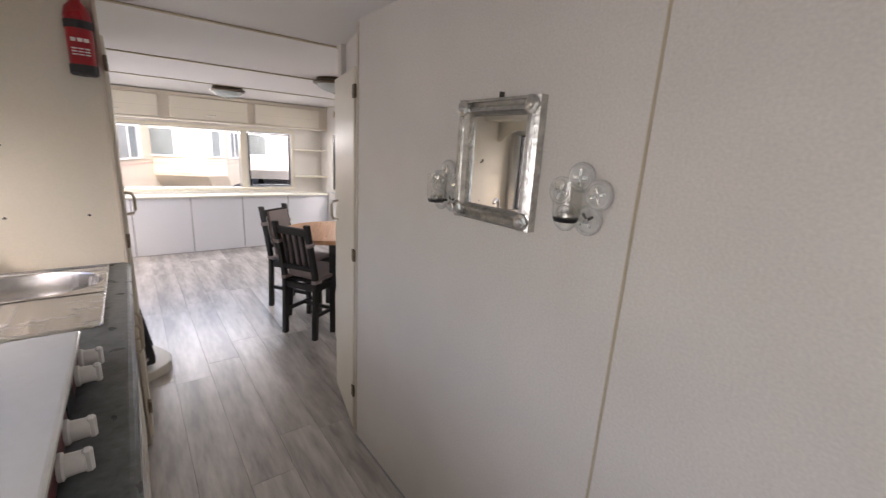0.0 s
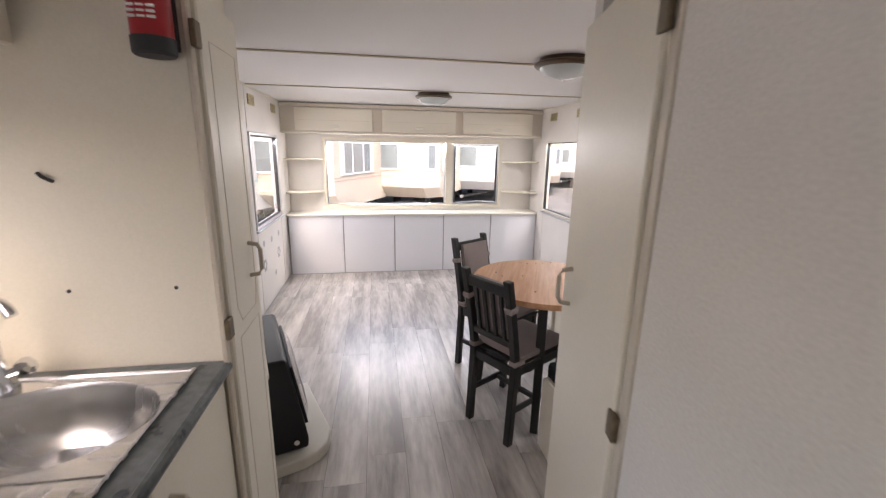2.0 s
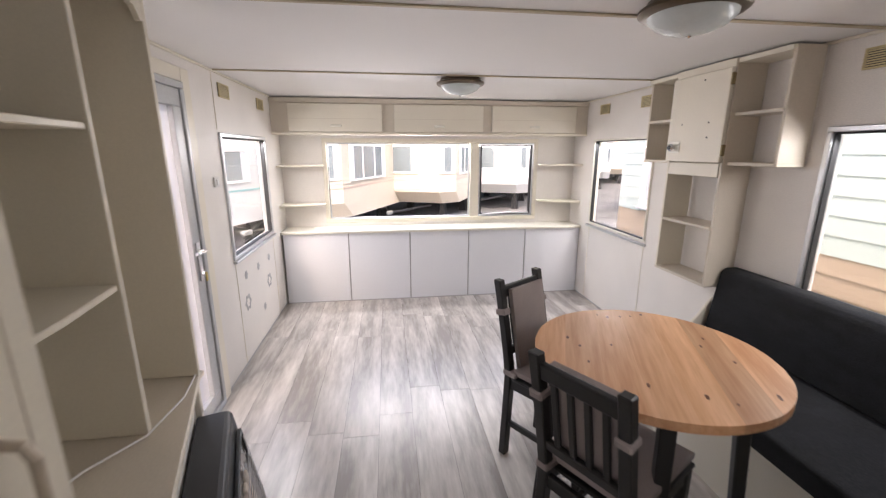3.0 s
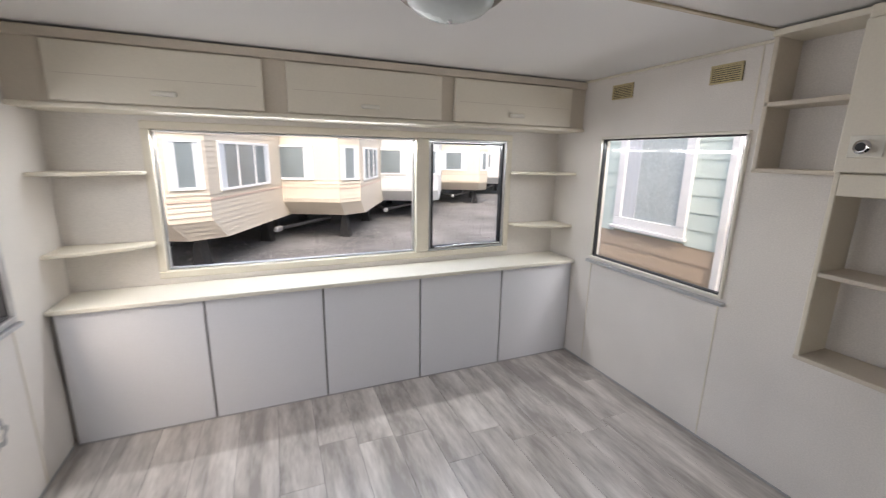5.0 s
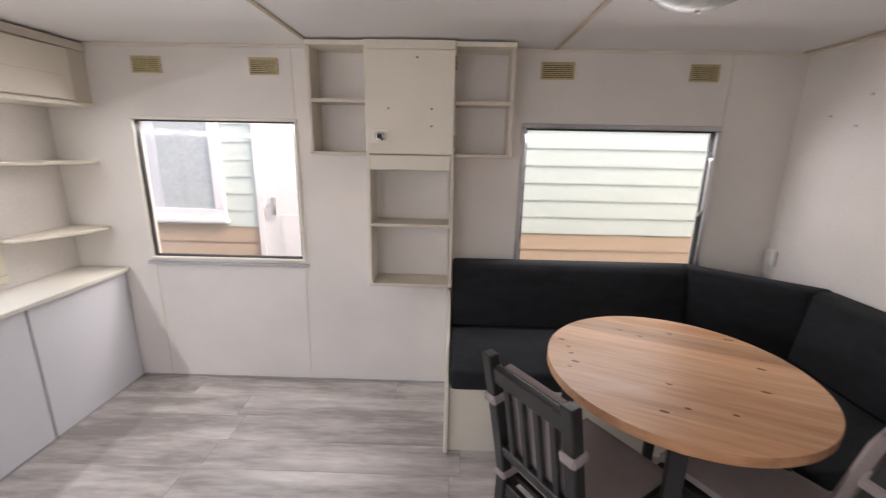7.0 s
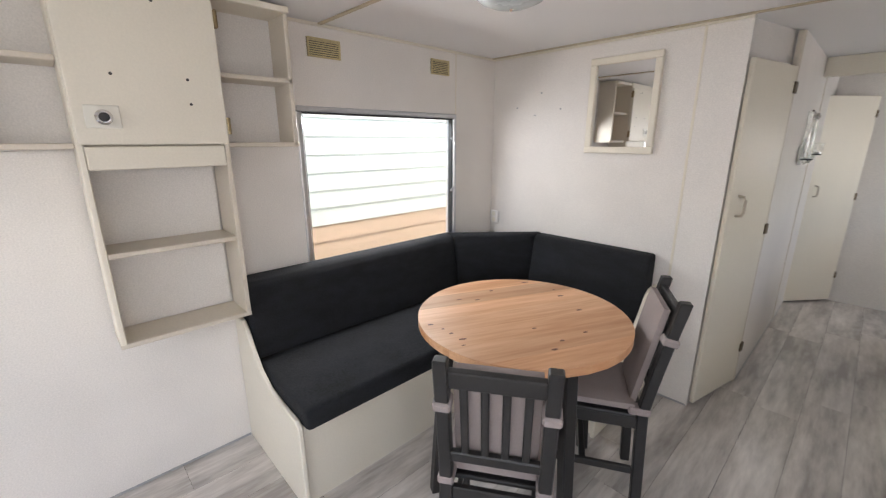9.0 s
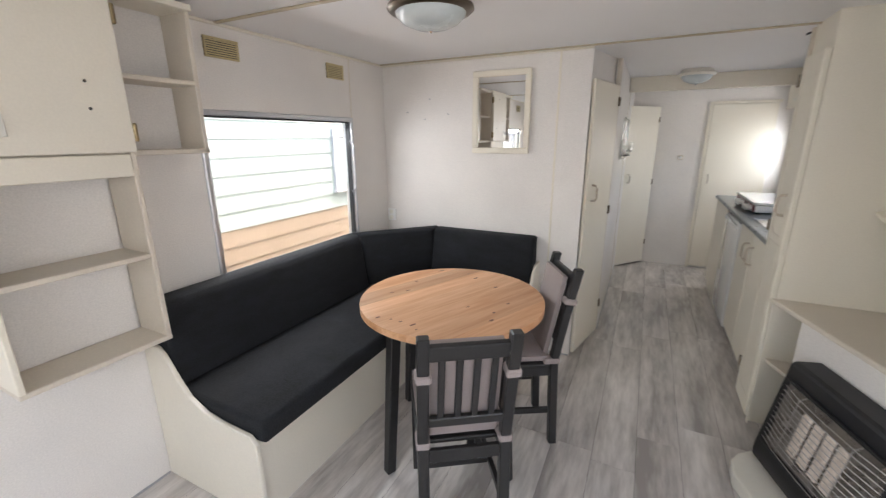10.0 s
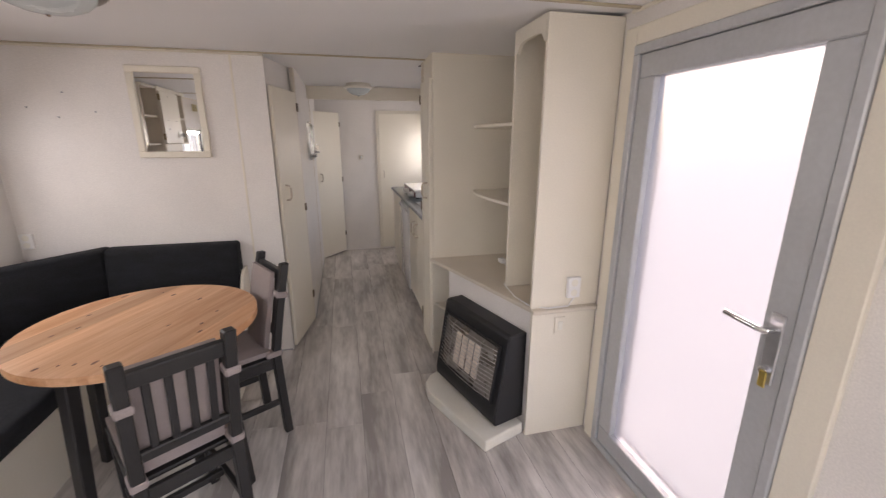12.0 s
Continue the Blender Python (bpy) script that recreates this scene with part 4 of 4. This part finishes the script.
part("control_strip", box((-2.5145, HOB0 + 0.004, 0.920), (-2.506, HOB1 - 0.004, 0.966), 0.002), BADGE, hb, "dark red control strip")
part("badge", box((-2.5058, HOB1 - 0.30, 0.924), (-2.504, HOB1 - 0.21, 0.962), 0.001), BLACKM, hb, "black maker's plate")
for y in (HOB1 - 0.06, HOB1 - 0.145, HOB1 - 0.355, HOB1 - 0.45):
    kn = part("knob", lathe([(0.022, 0), (0.022, 0.006), (0.018, 0.009), (0.017, 0.03), (0.014, 0.034)], (-2.505, y, 0.943), 14, m=pose(0, 0, 0, 0, 90)), WHITE, hb, "", True)
    part("grip", box((-2.476, y - 0.007, 0.922), (-2.462, y + 0.007, 0.964), 0.004), WHITE, kn)
tagged(part("sink_plug", lathe([(0.026, 0), (0.024, 0.008), (0.01, 0.012), (0.008, 0.02)], (-2.965, -4.2, 0.9085), 18), RUBBER, None, "", True), "black rubber sink plug on the worktop", "plug")
uc = empty("wall_cupboard", "cream kitchen wall cupboards with curved pelmet above the window", "cupboard")
part("carcass", box((XL - 0.023, -5.5, 1.66), (-2.77, -3.757, H - 0.01)), CREAM, uc)
for y0, y1 in ((-4.33, -3.765), (-4.91, -4.34), (-5.49, -4.92)):
    dd = part("door", box((-2.769, y0, 1.655), (-2.748, y1, H - 0.02), 0.004), CREAM, uc)
    part("handle", box((-2.748, (y0 + y1) / 2 - 0.05, 1.70), (-2.728, (y0 + y1) / 2 + 0.05, 1.722), 0.007, seg=2), LEDGEM, dd)
pel = [(-3.757, 1.659), (-3.757, 1.525), (-3.79, 1.525)] + [(-3.79 - 0.14 * k, 1.525 + 0.075 * math.sin(k * math.pi / 2)) for k in (0.25, 0.5, 0.75, 1)] + [(-5.5, 1.60), (-5.5, 1.659)]
part("pelmet", prism(pel, 0, -2.905, -2.89), CREAM, uc)
# the run of units stands a little out from the wall line
for o in list(bpy.data.objects):
    if o not in shell and o.parent is None:
        o.matrix_basis = pose(0.025, 0, 0) @ o.matrix_basis
ex = empty("fire_extinguisher", "small red fire extinguisher hung on the partition", "extinguisher", (-2.44, -3.81, 1.60))
RED = mat("red_lacquer", (0.42, 0.012, 0.02), 0.3, var=0.1, coat=0.3)
part("base_cap", lathe([(0.036, 0.04), (0.041, 0.045), (0.041, 0.075)], n=24), RUBBER, ex, "", True)
part("cylinder", lathe([(0.039, 0.075), (0.0395, 0.24), (0.034, 0.265), (0.018, 0.285), (0.015, 0.30)], n=24), RED, ex, "", True)
part("strap", lathe([(0.0415, 0.195), (0.0415, 0.222)], n=24), RUBBER, ex)
part("bracket", box((-0.03, 0.036, 0.06), (0.03, 0.054, 0.28), 0.002), RUBBER, ex)
part("valve", box((-0.012, -0.014, 0.295), (0.012, 0.014, 0.325), 0.004), RUBBER, ex)
part("lever", tube([(0, 0, 0.32), (0.03, -0.02, 0.328), (0.055, -0.035, 0.318)], 0.005, 8), RUBBER, ex)
for z, h2 in ((0.15, 0.012), (0.125, 0.004), (0.115, 0.004), (0.105, 0.004)):
    for x in (-0.018, 0.0, 0.018):
        part("print", box((x - 0.007, -0.0405, z), (x + 0.007, -0.034, z + h2)), WHITE, ex)
for x, z in ((-2.728, 1.115), (-2.491, 1.115)):
    tagged(part("screw_hole", lathe([(0.005, 0), (0.005, 0.001)], (x, -3.7555, z), 8, m=pose(0, 0, 0, 90)), GAP), "small dark screw hole in the partition", "screw hole", "screw holes")
tagged(part("wall_hook", tube([(-2.74, -3.757, 1.395), (-2.72, -3.775, 1.388), (-2.70, -3.775, 1.378)], 0.004, 6), GAP), "dark metal hook on the partition", "hook")

# ---- corridor wall: silver mirror and two flower sconces ----
SILV = mat("silver_leaf_frame", (0.66, 0.65, 0.62), 0.24, 0.9, var=0.2, size=40, bump=0.6, grain=70)
cm = empty("framed_mirror", "ornate silver framed mirror hung on the corridor wall", "mirror", (-1.551, -5.09, 1.425), -90)
wq, hq = 0.148, 0.163
for s in (-1, 1):
    pr = [(0, 0), (0.024, 0.0), (0.03, 0.008), (0.02, 0.014), (0.026, 0.024), (0.03, 0.032), (0.018, 0.04), (0.008, 0.044), (0, 0.044)]
    b = prism([(s * (wq - w), -o) for o, w in [(p[0], p[1]) for p in pr]], 2, -hq + 0.0, hq - 0.0)
    part("frame", b, SILV, cm)
    b = prism([(-o, s * (hq - w)) for o, w in [(p[0] - 0.001, p[1]) for p in pr]], 0, -wq + 0.03, wq - 0.03)
    part("frame", b, SILV, cm)
    for t in (-1, 1):
        part("rosette", lathe([(0.024, 0), (0.022, 0.006), (0.012, 0.008), (0.008, 0.012), (0.003, 0.013)], (s * (wq - 0.022), -0.026, t * (hq - 0.022)), 7, m=pose(0, 0, 0, 90)), SILV, cm)
part("glass", box((-wq + 0.043, -0.008, -hq + 0.043), (wq - 0.043, -0.003, hq - 0.043)), MIRROR, cm)
part("hook", box((-0.004, -0.012, hq), (0.004, 0, hq + 0.016)), GAP, cm)
GLASSY = mat("clear_sconce_glass", (0.86, 0.85, 0.83), 0.15, var=0.05)
gb = GLASSY.node_tree.nodes["Principled BSDF"]
gb.inputs["Transmission Weight"].default_value = 0.35
gb.inputs["IOR"].default_value = 1.12


PETAL = mat("etched_glass_petal", (0.74, 0.73, 0.70), 0.22, var=0.12, size=50)
ETCH = glass_mat("etched_sconce_glass", col=(0.97, 0.97, 0.96))
ETCH.node_tree.nodes["Map Range"].inputs[3].default_value = 0.06
ETCH.node_tree.nodes["Map Range"].inputs[4].default_value = 0.5


def sconce(y, z):
    s = empty("candle_sconce", "flower-shaped clear glass candle sconce on the wall", "sconce", (-1.5515, y, z), -90, "flower sconces")
    for i in range(5):
        a = radians(90 + 72 * i)
        px, pz = 0.050 * math.cos(a), 0.050 * math.sin(a)
        q = part("petal", lathe([(0.031, 0), (0.033, 0.003), (0.031, 0.007), (0.027, 0.0085), (0.024, 0.006), (0.008, 0.006)], (px, -0.004, pz), 20, m=pose(0, 0, 0, 90)), PETAL, s, "", True)
        part("petal_rim", lathe([(0.0335, 0), (0.0335, 0.005), (0.030, 0.0055), (0.030, 0.0)], (px, -0.005, pz), 20, m=pose(0, 0, 0, 90)), GLASSY, q, "", True)
        for k in range(4):
            w = radians(90 * k) + a
            part("etched_leaf", box((0.004, -0.0128, -0.0035), (0.019, -0.0118, 0.0035), 0.0004, m=Matrix.Translation((px, 0, pz)) @ pose(0, 0, 0, 0, -math.degrees(w), 0)), SILV, q)
    part("cup", lathe([(0.028, -0.035), (0.030, -0.03), (0.031, 0.04), (0.029, 0.04), (0.028, -0.028), (0.004, -0.028)], (0, -0.048, 0), 24), ETCH, s, "clear glass cup", True)
    part("tray", lathe([(0.024, -0.045), (0.028, -0.036), (0.02, -0.0355)], (0, -0.048, 0), 24), BLACKM, s)
    part("arm", box((-0.006, -0.04, -0.043), (0.006, -0.0, -0.037)), BLACKM, s)
    part("candle", lathe([(0.018, -0.0345), (0.018, -0.026), (0.002, -0.025)], (0, -0.048, 0), 16), SILV, s)


sconce(-4.885, 1.338)
sconce(-5.36, 1.358)
# ---- back of the corridor ----
bl = empty("door_3", "cream corridor door standing ajar", "door", (-1.505, -5.97, 0), 0, kind="structure")
L = Vector((-0.315, -0.40, 0))
an = math.degrees(math.atan2(L.y, L.x))
bl.matrix_basis = pose(-1.505, -5.97, 0, 0, 0, an)
part("leaf", box((0, -0.02, 0.015), (0.50, 0.0, 1.755), 0.003), CREAM, bl)
handle(bl, (0.10, -0.02, 1.0), 0, 0.09)
for z in (0.25, 0.95, 1.62):
    part("hinge", box((0.49, -0.026, z - 0.03), (0.505, -0.018, z + 0.03), 0.002), HINGE, bl)
bl2 = empty("door_2", "cream corridor door with bow handle, closed", "door", kind="structure")
part("leaf", box((-2.86, YB + 0.003, 0.02), (-2.31, YB + 0.022, 1.76), 0.003), CREAM, bl2)
part("door_frame", box((-2.308, YB + 0.002, 0.0), (-2.28, YB + 0.018, 1.79), 0.002), CREAM, bl2)
part("door_frame", box((-2.88, YB + 0.002, 1.762), (-2.309, YB + 0.018, 1.79), 0.002), CREAM, bl2)
handle(bl2, (-2.36, YB + 0.022, 1.0), 180, 0.09)
tagged(part("beam", box((-2.74, -5.32, H - 0.12), (-1.552, -5.26, H - 0.001), 0.003), CREAM), "shallow cream beam across the kitchen ceiling", "beam", kind="structure")
dev = empty("wall_switch", "small round beige dial on the corridor end wall", "switch", (-2.08, YB + 0.001, 1.22), 180)
part("plate", box((-0.025, -0.012, -0.025), (0.025, 0, 0.025), 0.005, seg=2), SHELF, dev)
part("rocker", lathe([(0.018, 0), (0.015, 0.016), (0.004, 0.018)], (0, -0.012, 0), 16, m=pose(0, 0, 0, 90)), WHITE, dev)

# ---- outdoors ----
GRAVEL = mat("dark_gravel", (0.25, 0.245, 0.245), 0.95, var=0.35, size=0.7, bump=1.0, grain=24)
GRAVEL.node_tree.nodes["Bump"].inputs["Distance"].default_value = 0.04
gz = -0.62
tagged(part("ground", box((-300, -300, gz - 0.2), (300, 300, gz)), GRAVEL), "wet dark grey gravel yard", "ground", kind="structure")
STONE = mat("grey_stone_chips", (0.30, 0.29, 0.29), 0.9, var=0.3, size=9)
sv, sf = [], []
rs = random.Random(9)
for i in range(11000):
    px, py = rs.uniform(-9, 9), 0.6 + 15 * rs.random() ** 1.4
    r = rs.uniform(0.012, 0.04)
    k = len(sv)
    t = rs.uniform(0, 3)
    sv += [(px + r * math.cos(t + q * 1.571) * rs.uniform(0.7, 1.2), py + r * math.sin(t + q * 1.571) * rs.uniform(0.7, 1.2), gz + r * 0.15) for q in range(4)]
    sv += [(px, py, gz + r * rs.uniform(0.5, 0.9)), (px, py, gz - 0.01)]
    sf += [(k + q, k + (q + 1) % 4, k + 4) for q in range(4)] + [(k + (q + 1) % 4, k + q, k + 5) for q in range(4)]
sme = bpy.data.meshes.new("stone_chips")
sme.from_pydata(sv, [], sf)
sme.materials.append(STONE)
tagged(new("stone_chips", sme), "loose grey stone chips strewn over the yard", "gravel", kind="stuff")
# the caravan's own outer skin below the floor
tagged(part("chassis_skirt", box((XL, YB, -0.3), (0.0, YE, -0.052)), BLACKM), "dark underside of the caravan", "chassis", kind="structure")
LIME = mat("pale_green_cladding", (0.64, 0.735, 0.69), 0.55, var=0.03, size=3, bump=0.15, grain=80, stretch=(1, 0.15, 3))
OCHRE = mat("ochre_cladding", (0.58, 0.46, 0.34), 0.55, var=0.06, size=3, bump=0.15, grain=80, stretch=(1, 0.15, 3))
PVC = mat("white_pvc", (0.84, 0.85, 0.86), 0.3, var=0.02)
DARKG = mat("window_glass_outside", (0.22, 0.26, 0.28), 0.06, var=0.2, size=1.5)
# opaque pane; its pale colour stands in for the sky mirrored in it
LODGEG = mat("lodge_glass_sky_tint", (0.55, 0.62, 0.63), 0.05, var=0.12, size=0.8)
CURT = mat("pale_curtain", (0.66, 0.70, 0.74), 0.9, var=0.1, size=5, stretch=(6, 6, 0.4))


def laps(lo_y, hi_y, z0, z1, x, pitch, parent, m, skip=()):
    """Overlapping boards, each one its own piece; skip: (y0, y1, z0, z1) left free."""
    n = int(round((z1 - z0) / pitch))
    for i in range(n):
        a = z0 + i * pitch
        spans = [(lo_y, hi_y)]
        for s in skip:
            if s[2] < a + pitch * 0.6 and s[3] > a + pitch * 0.4:
                spans = [q for p in spans for q in ((p[0], min(p[1], s[0])), (max(p[0], s[1]), p[1])) if q[1] - q[0] > 0.01]
        for p in spans:
            part("board", prism([(x - 0.012, a), (x - 0.012, a + 0.006), (x - 0.003, a + pitch + 0.012), (x + 0.004, a + pitch + 0.012), (x + 0.004, a)], 1, p[0], p[1]), m, parent)


NX = 1.17
nb = empty("holiday_lodge", "pale green and ochre clad lodge standing close alongside", "building")
NW = [(0.0, 0.78, 0.80, 1.90), (-1.17, -0.28, -0.1, 1.95), (-5.4, -4.48, 0.92, 1.54)]
part("wall", box((NX, -9.0, -0.45), (NX + 0.1, 1.25, 2.62)), LIME, nb)
laps(-9.0, 1.25, -0.385, 0.735, NX, 0.14, nb, OCHRE, NW)
laps(-9.0, 1.25, 0.735, 2.58, NX, 0.142, nb, LIME, NW)
part("roof", prism([(NX - 0.06, 2.6), (NX - 0.06, 2.66), (NX + 1.6, 3.5), (NX + 3.45, 2.66), (NX + 3.45, 2.6)], 1, -9.3, 1.5), GREY, nb)
part("wall", box((NX + 0.1, -8.9, -0.45), (NX + 3.2, 1.2, 2.6)), LIME, nb)
for y0, y1, z0, z1 in (NW[0], NW[2]):
    w = new("window")
    w.parent = nb
    frame_bars(w, 0, NX - 0.035, NX - 0.001, (y0, y1, z0, z1), 0.085, PVC, "frame")
    part("pane", box((NX - 0.012, y0 + 0.08, z0 + 0.08), (NX - 0.004, y1 - 0.08, z1 - 0.08)), LODGEG, w)
    part("curtain", box((NX - 0.0165, y1 - 0.24, z0 + 0.086), (NX - 0.013, y1 - 0.086, z1 - 0.086)), CURT, w)
    part("sill", box((NX - 0.06, y0 - 0.02, z0 - 0.03), (NX - 0.001, y1 + 0.02, z0 - 0.001), 0.004), PVC, w)
y0, y1, z0, z1 = NW[1]
w = part("door", box((NX - 0.025, y0 + 0.06, z0), (NX - 0.002, y1 - 0.06, z1 - 0.06), 0.004), PVC, nb, "white panelled door")
frame_bars(w, 0, NX - 0.04, NX - 0.001, (y0, y1, z0, z1), 0.058, PVC, "frame")
part("handle", box((NX - 0.06, y1 - 0.16, 0.85), (NX - 0.026, y1 - 0.13, 1.0), 0.005), ALU, w)
part("panel", box((NX - 0.032, y0 + 0.2, 0.15), (NX - 0.026, y1 - 0.2, 0.85), 0.003), PVC, w)
CARC = mat("cream_caravan_aluminium", (0.61, 0.545, 0.45), 0.45, var=0.04, size=1.5)
CARW = mat("white_caravan_aluminium", (0.63, 0.645, 0.65), 0.45, var=0.04, size=1.5)
ROSE = mat("faded_rose_trim", (0.60, 0.46, 0.38), 0.5, var=0.05)
TEAL = mat("teal_stripe", (0.25, 0.50, 0.52), 0.45, var=0.05)


def caravan(x, y, rz, length, skin, band, label, wins=(), lap=0.012):
    """A static caravan: lapped walls over a bay end, undercut front, fascia, roof, windows, stands."""
    c = empty("static_caravan", label, "caravan", (x, y, 0), rz, "caravans in the yard")
    base = [(-0.38, 0.0), (-2.62, 0.0), (-3.0, 0.5), (-3.0, length), (0.0, length), (0.0, 0.5)]
    bm = bmesh.new()

    def ring(z, o, cut):
        return [bm.verts.new((px + (o if px > -1.5 else -o), py + (cut - o if py < 1 else 0), z)) for px, py in base]
    prev = None
    zs = []
    zz = 0.0
    while zz < 2.12:
        zs.append(zz)
        zz += 0.085
    for zz in zs:
        cut = max(0.0, 0.42 * (1 - zz / 0.36)) if zz < 0.36 else 0.0
        c2 = max(0.0, 0.42 * (1 - (zz + 0.085) / 0.36)) if zz + 0.085 < 0.36 else 0.0
        flat = 0.62 < zz < 0.72
        lo = ring(zz, 0.0 if flat else lap, cut)
        hi = ring(zz + 0.085, 0.0, c2)
        if prev:
            for i in range(6):
                bm.faces.new((prev[i], prev[(i + 1) % 6], lo[(i + 1) % 6], lo[i]))
        else:
            bm.faces.new(lo)
        for i in range(6):
            bm.faces.new((lo[i], lo[(i + 1) % 6], hi[(i + 1) % 6], hi[i]))
        prev = hi
    bm.faces.new(prev)
    part("wall", bm, skin, c)
    g = 0.05
    part("fascia", prism([(px + (g if px > -1.5 else -g), py - (g if py < 1 else 0)) for px, py in base], 2, 1.93, 2.12), skin if band is None else band, c)
    part("roof", prism([(-3.08, 2.121), (-1.5, 2.30), (0.08, 2.121)], 1, -0.06, length), CARW, c)
    if band:
        part("band", prism([(px + (0.016 if px > -1.5 else -0.016), py - (0.016 if py < 1 else 0)) for px, py in base], 2, 0.66, 0.70), band, c)
    for face, u0, u1, z0, z1, n in wins:
        if face == "front":
            M = pose(0, -0.0, 0)
        elif face == "corner":
            M = Matrix.Translation((-0.38, 0, 0)) @ pose(0, 0, 0, 0, 0, math.degrees(math.atan2(0.5, 0.38)))
        else:
            M = Matrix.Translation((0, 0.5, 0)) @ pose(0, 0, 0, 0, 0, 90)
        w = new("window")
        w.parent = c
        w.matrix_basis = M
        frame_bars(w, 1, -0.045, -0.013, (u0, u1, z0, z1), 0.045, PVC, "frame")
        part("pane", box((u0 + 0.04, -0.03, z0 + 0.04), (u1 - 0.04, -0.013, z1 - 0.04)), DARKG, w)
        for k in range(1, n):
            uu = u0 + (u1 - u0) * k / n
            part("mullion", box((uu - 0.02, -0.043, z0 + 0.046), (uu + 0.02, -0.031, z1 - 0.046)), PVC, w)
        for q, r in ((u0 + 0.047, u0 + 0.047 + 0.16 * min(1, u1 - u0)), (u1 - 0.047 - 0.16 * min(1, u1 - u0), u1 - 0.047)):
            part("curtain", box((q, -0.034, z0 + 0.046), (r, -0.0305, z1 - 0.046)), CURT, w)
    for px in (-2.5, -0.5):
        for py in (0.9, 3.5, length - 1):
            part("stand", prism([(px - 0.14, gz), (px + 0.14, gz), (px + 0.03, 0.0), (px - 0.03, 0.0)], 1, py - 0.12, py + 0.12), BLACKM, c)
    part("drawbar", tube([(-2.2, 0.6, -0.1), (-1.5, -0.7, -0.16), (-0.8, 0.6, -0.1)], 0.035, 8), BLACKM, c)
    part("coupling", box((-1.55, -0.95, -0.2), (-1.45, -0.68, -0.1), 0.02), ALU, c)
    return c


fw = [("front", -2.0, -0.95, 0.85, 1.62, 1), ("corner", 0.06, 0.56, 0.85, 1.62, 1), ("side", 0.3, 2.2, 0.8, 1.62, 3), ("side", 3.4, 4.3, 0.85, 1.6, 1)]
caravan(-3.15, 4.75, -23.6, 9.5, CARC, ROSE, "cream static caravan with faded rose trim and bay window", fw)
caravan(-0.25, 7.15, -23.6, 9.5, CARC, ROSE, "cream static caravan with faded rose trim behind the first", fw)
caravan(2.75, 9.6, -23.6, 9.5, CARW, None, "white static caravan further along the row", fw)
for i in range(5):
    caravan(6.5 + i * 3.4, 13.2 + i * 3.6, -23.6, 9.5, (CARC, CARW)[i % 2], (ROSE, None)[i % 2], "distant pale static caravan in the row", fw)
caravan(15.5, 7.0, 75, 9.5, CARW, None, "distant white static caravan facing the row", fw)
caravan(22.0, 12.5, 75, 9.5, CARC, ROSE, "distant cream static caravan facing the row", fw)
caravan(-6.05, 2.35, -23.6, 9.5, CARW, TEAL, "white static caravan with teal stripe, first of the row", [("side", 0.3, 2.5, 0.84, 1.5, 2), ("side", 4.5, 5.5, 0.92, 1.5, 1), ("front", -2.2, -0.8, 0.85, 1.6, 2)], 0.003)
AMBER = mat("amber_stripe", (0.62, 0.40, 0.16), 0.45, var=0.05)
kw = [("side", 0.5, 1.8, 0.84, 1.5, 1), ("side", 4.2, 5.4, 0.9, 1.5, 1), ("front", -2.1, -0.9, 0.85, 1.6, 2)]
caravan(-8.95, -0.05, -23.6, 9.5, CARW, AMBER, "white static caravan with amber stripes opposite the kitchen window", kw, 0.003)
caravan(-11.85, -2.45, -23.6, 9.5, LIME, None, "pale green lapped static caravan at the near end of the row", kw)
caravan(-14.75, -4.85, -23.6, 9.5, CARC, ROSE, "cream static caravan at the near end of the row", kw)

# ---- dark joint where walls meet the floor ----
for lo, hi in (((-0.006, -1.922, 0.0), (-0.0005, -0.004, 0.009)), ((-2.985, -0.008, 0.0), (-0.007, -0.0025, 0.007)), ((XL + 0.0005, -1.54, 0.0), (XL + 0.006, -0.009, 0.009)), ((-1.425, -3.739, 0.0), (-1.201, -3.733, 0.009)), ((-1.556, -5.9, 0.0), (-1.5505, -4.24, 0.008))):
    tagged(part("trim", box(lo, hi, 0.001), GREY), "dark uneven joint strip between wall and floor", "trim", kind="structure")

# ---- floor planks ----
pm = bpy.data.meshes.new("plank")
bmp = box((-0.0932, -0.5985, -0.002), (0.0932, 0.5985, 0.0), 0.0008)
bmp.to_mesh(pm)
bmp.free()
pm.materials.append(PLY)
rnd = random.Random(4)
for i in range(16):
    x = -2.906 + i * 0.1875
    y = YB + rnd.uniform(-0.5, 0.0)
    while y < YE - 0.01:
        y0, y1 = max(y, YB), min(y + 1.197, YE - 0.001)
        if y1 - y0 > 0.05:
            o = new("plank", pm)
            o.parent = fl
            o.matrix_basis = Matrix.Translation((x, (y0 + y1) / 2, 0)) @ Matrix.Diagonal((1, (y1 - y0) / 1.198, 1, 1))
        y += 1.197
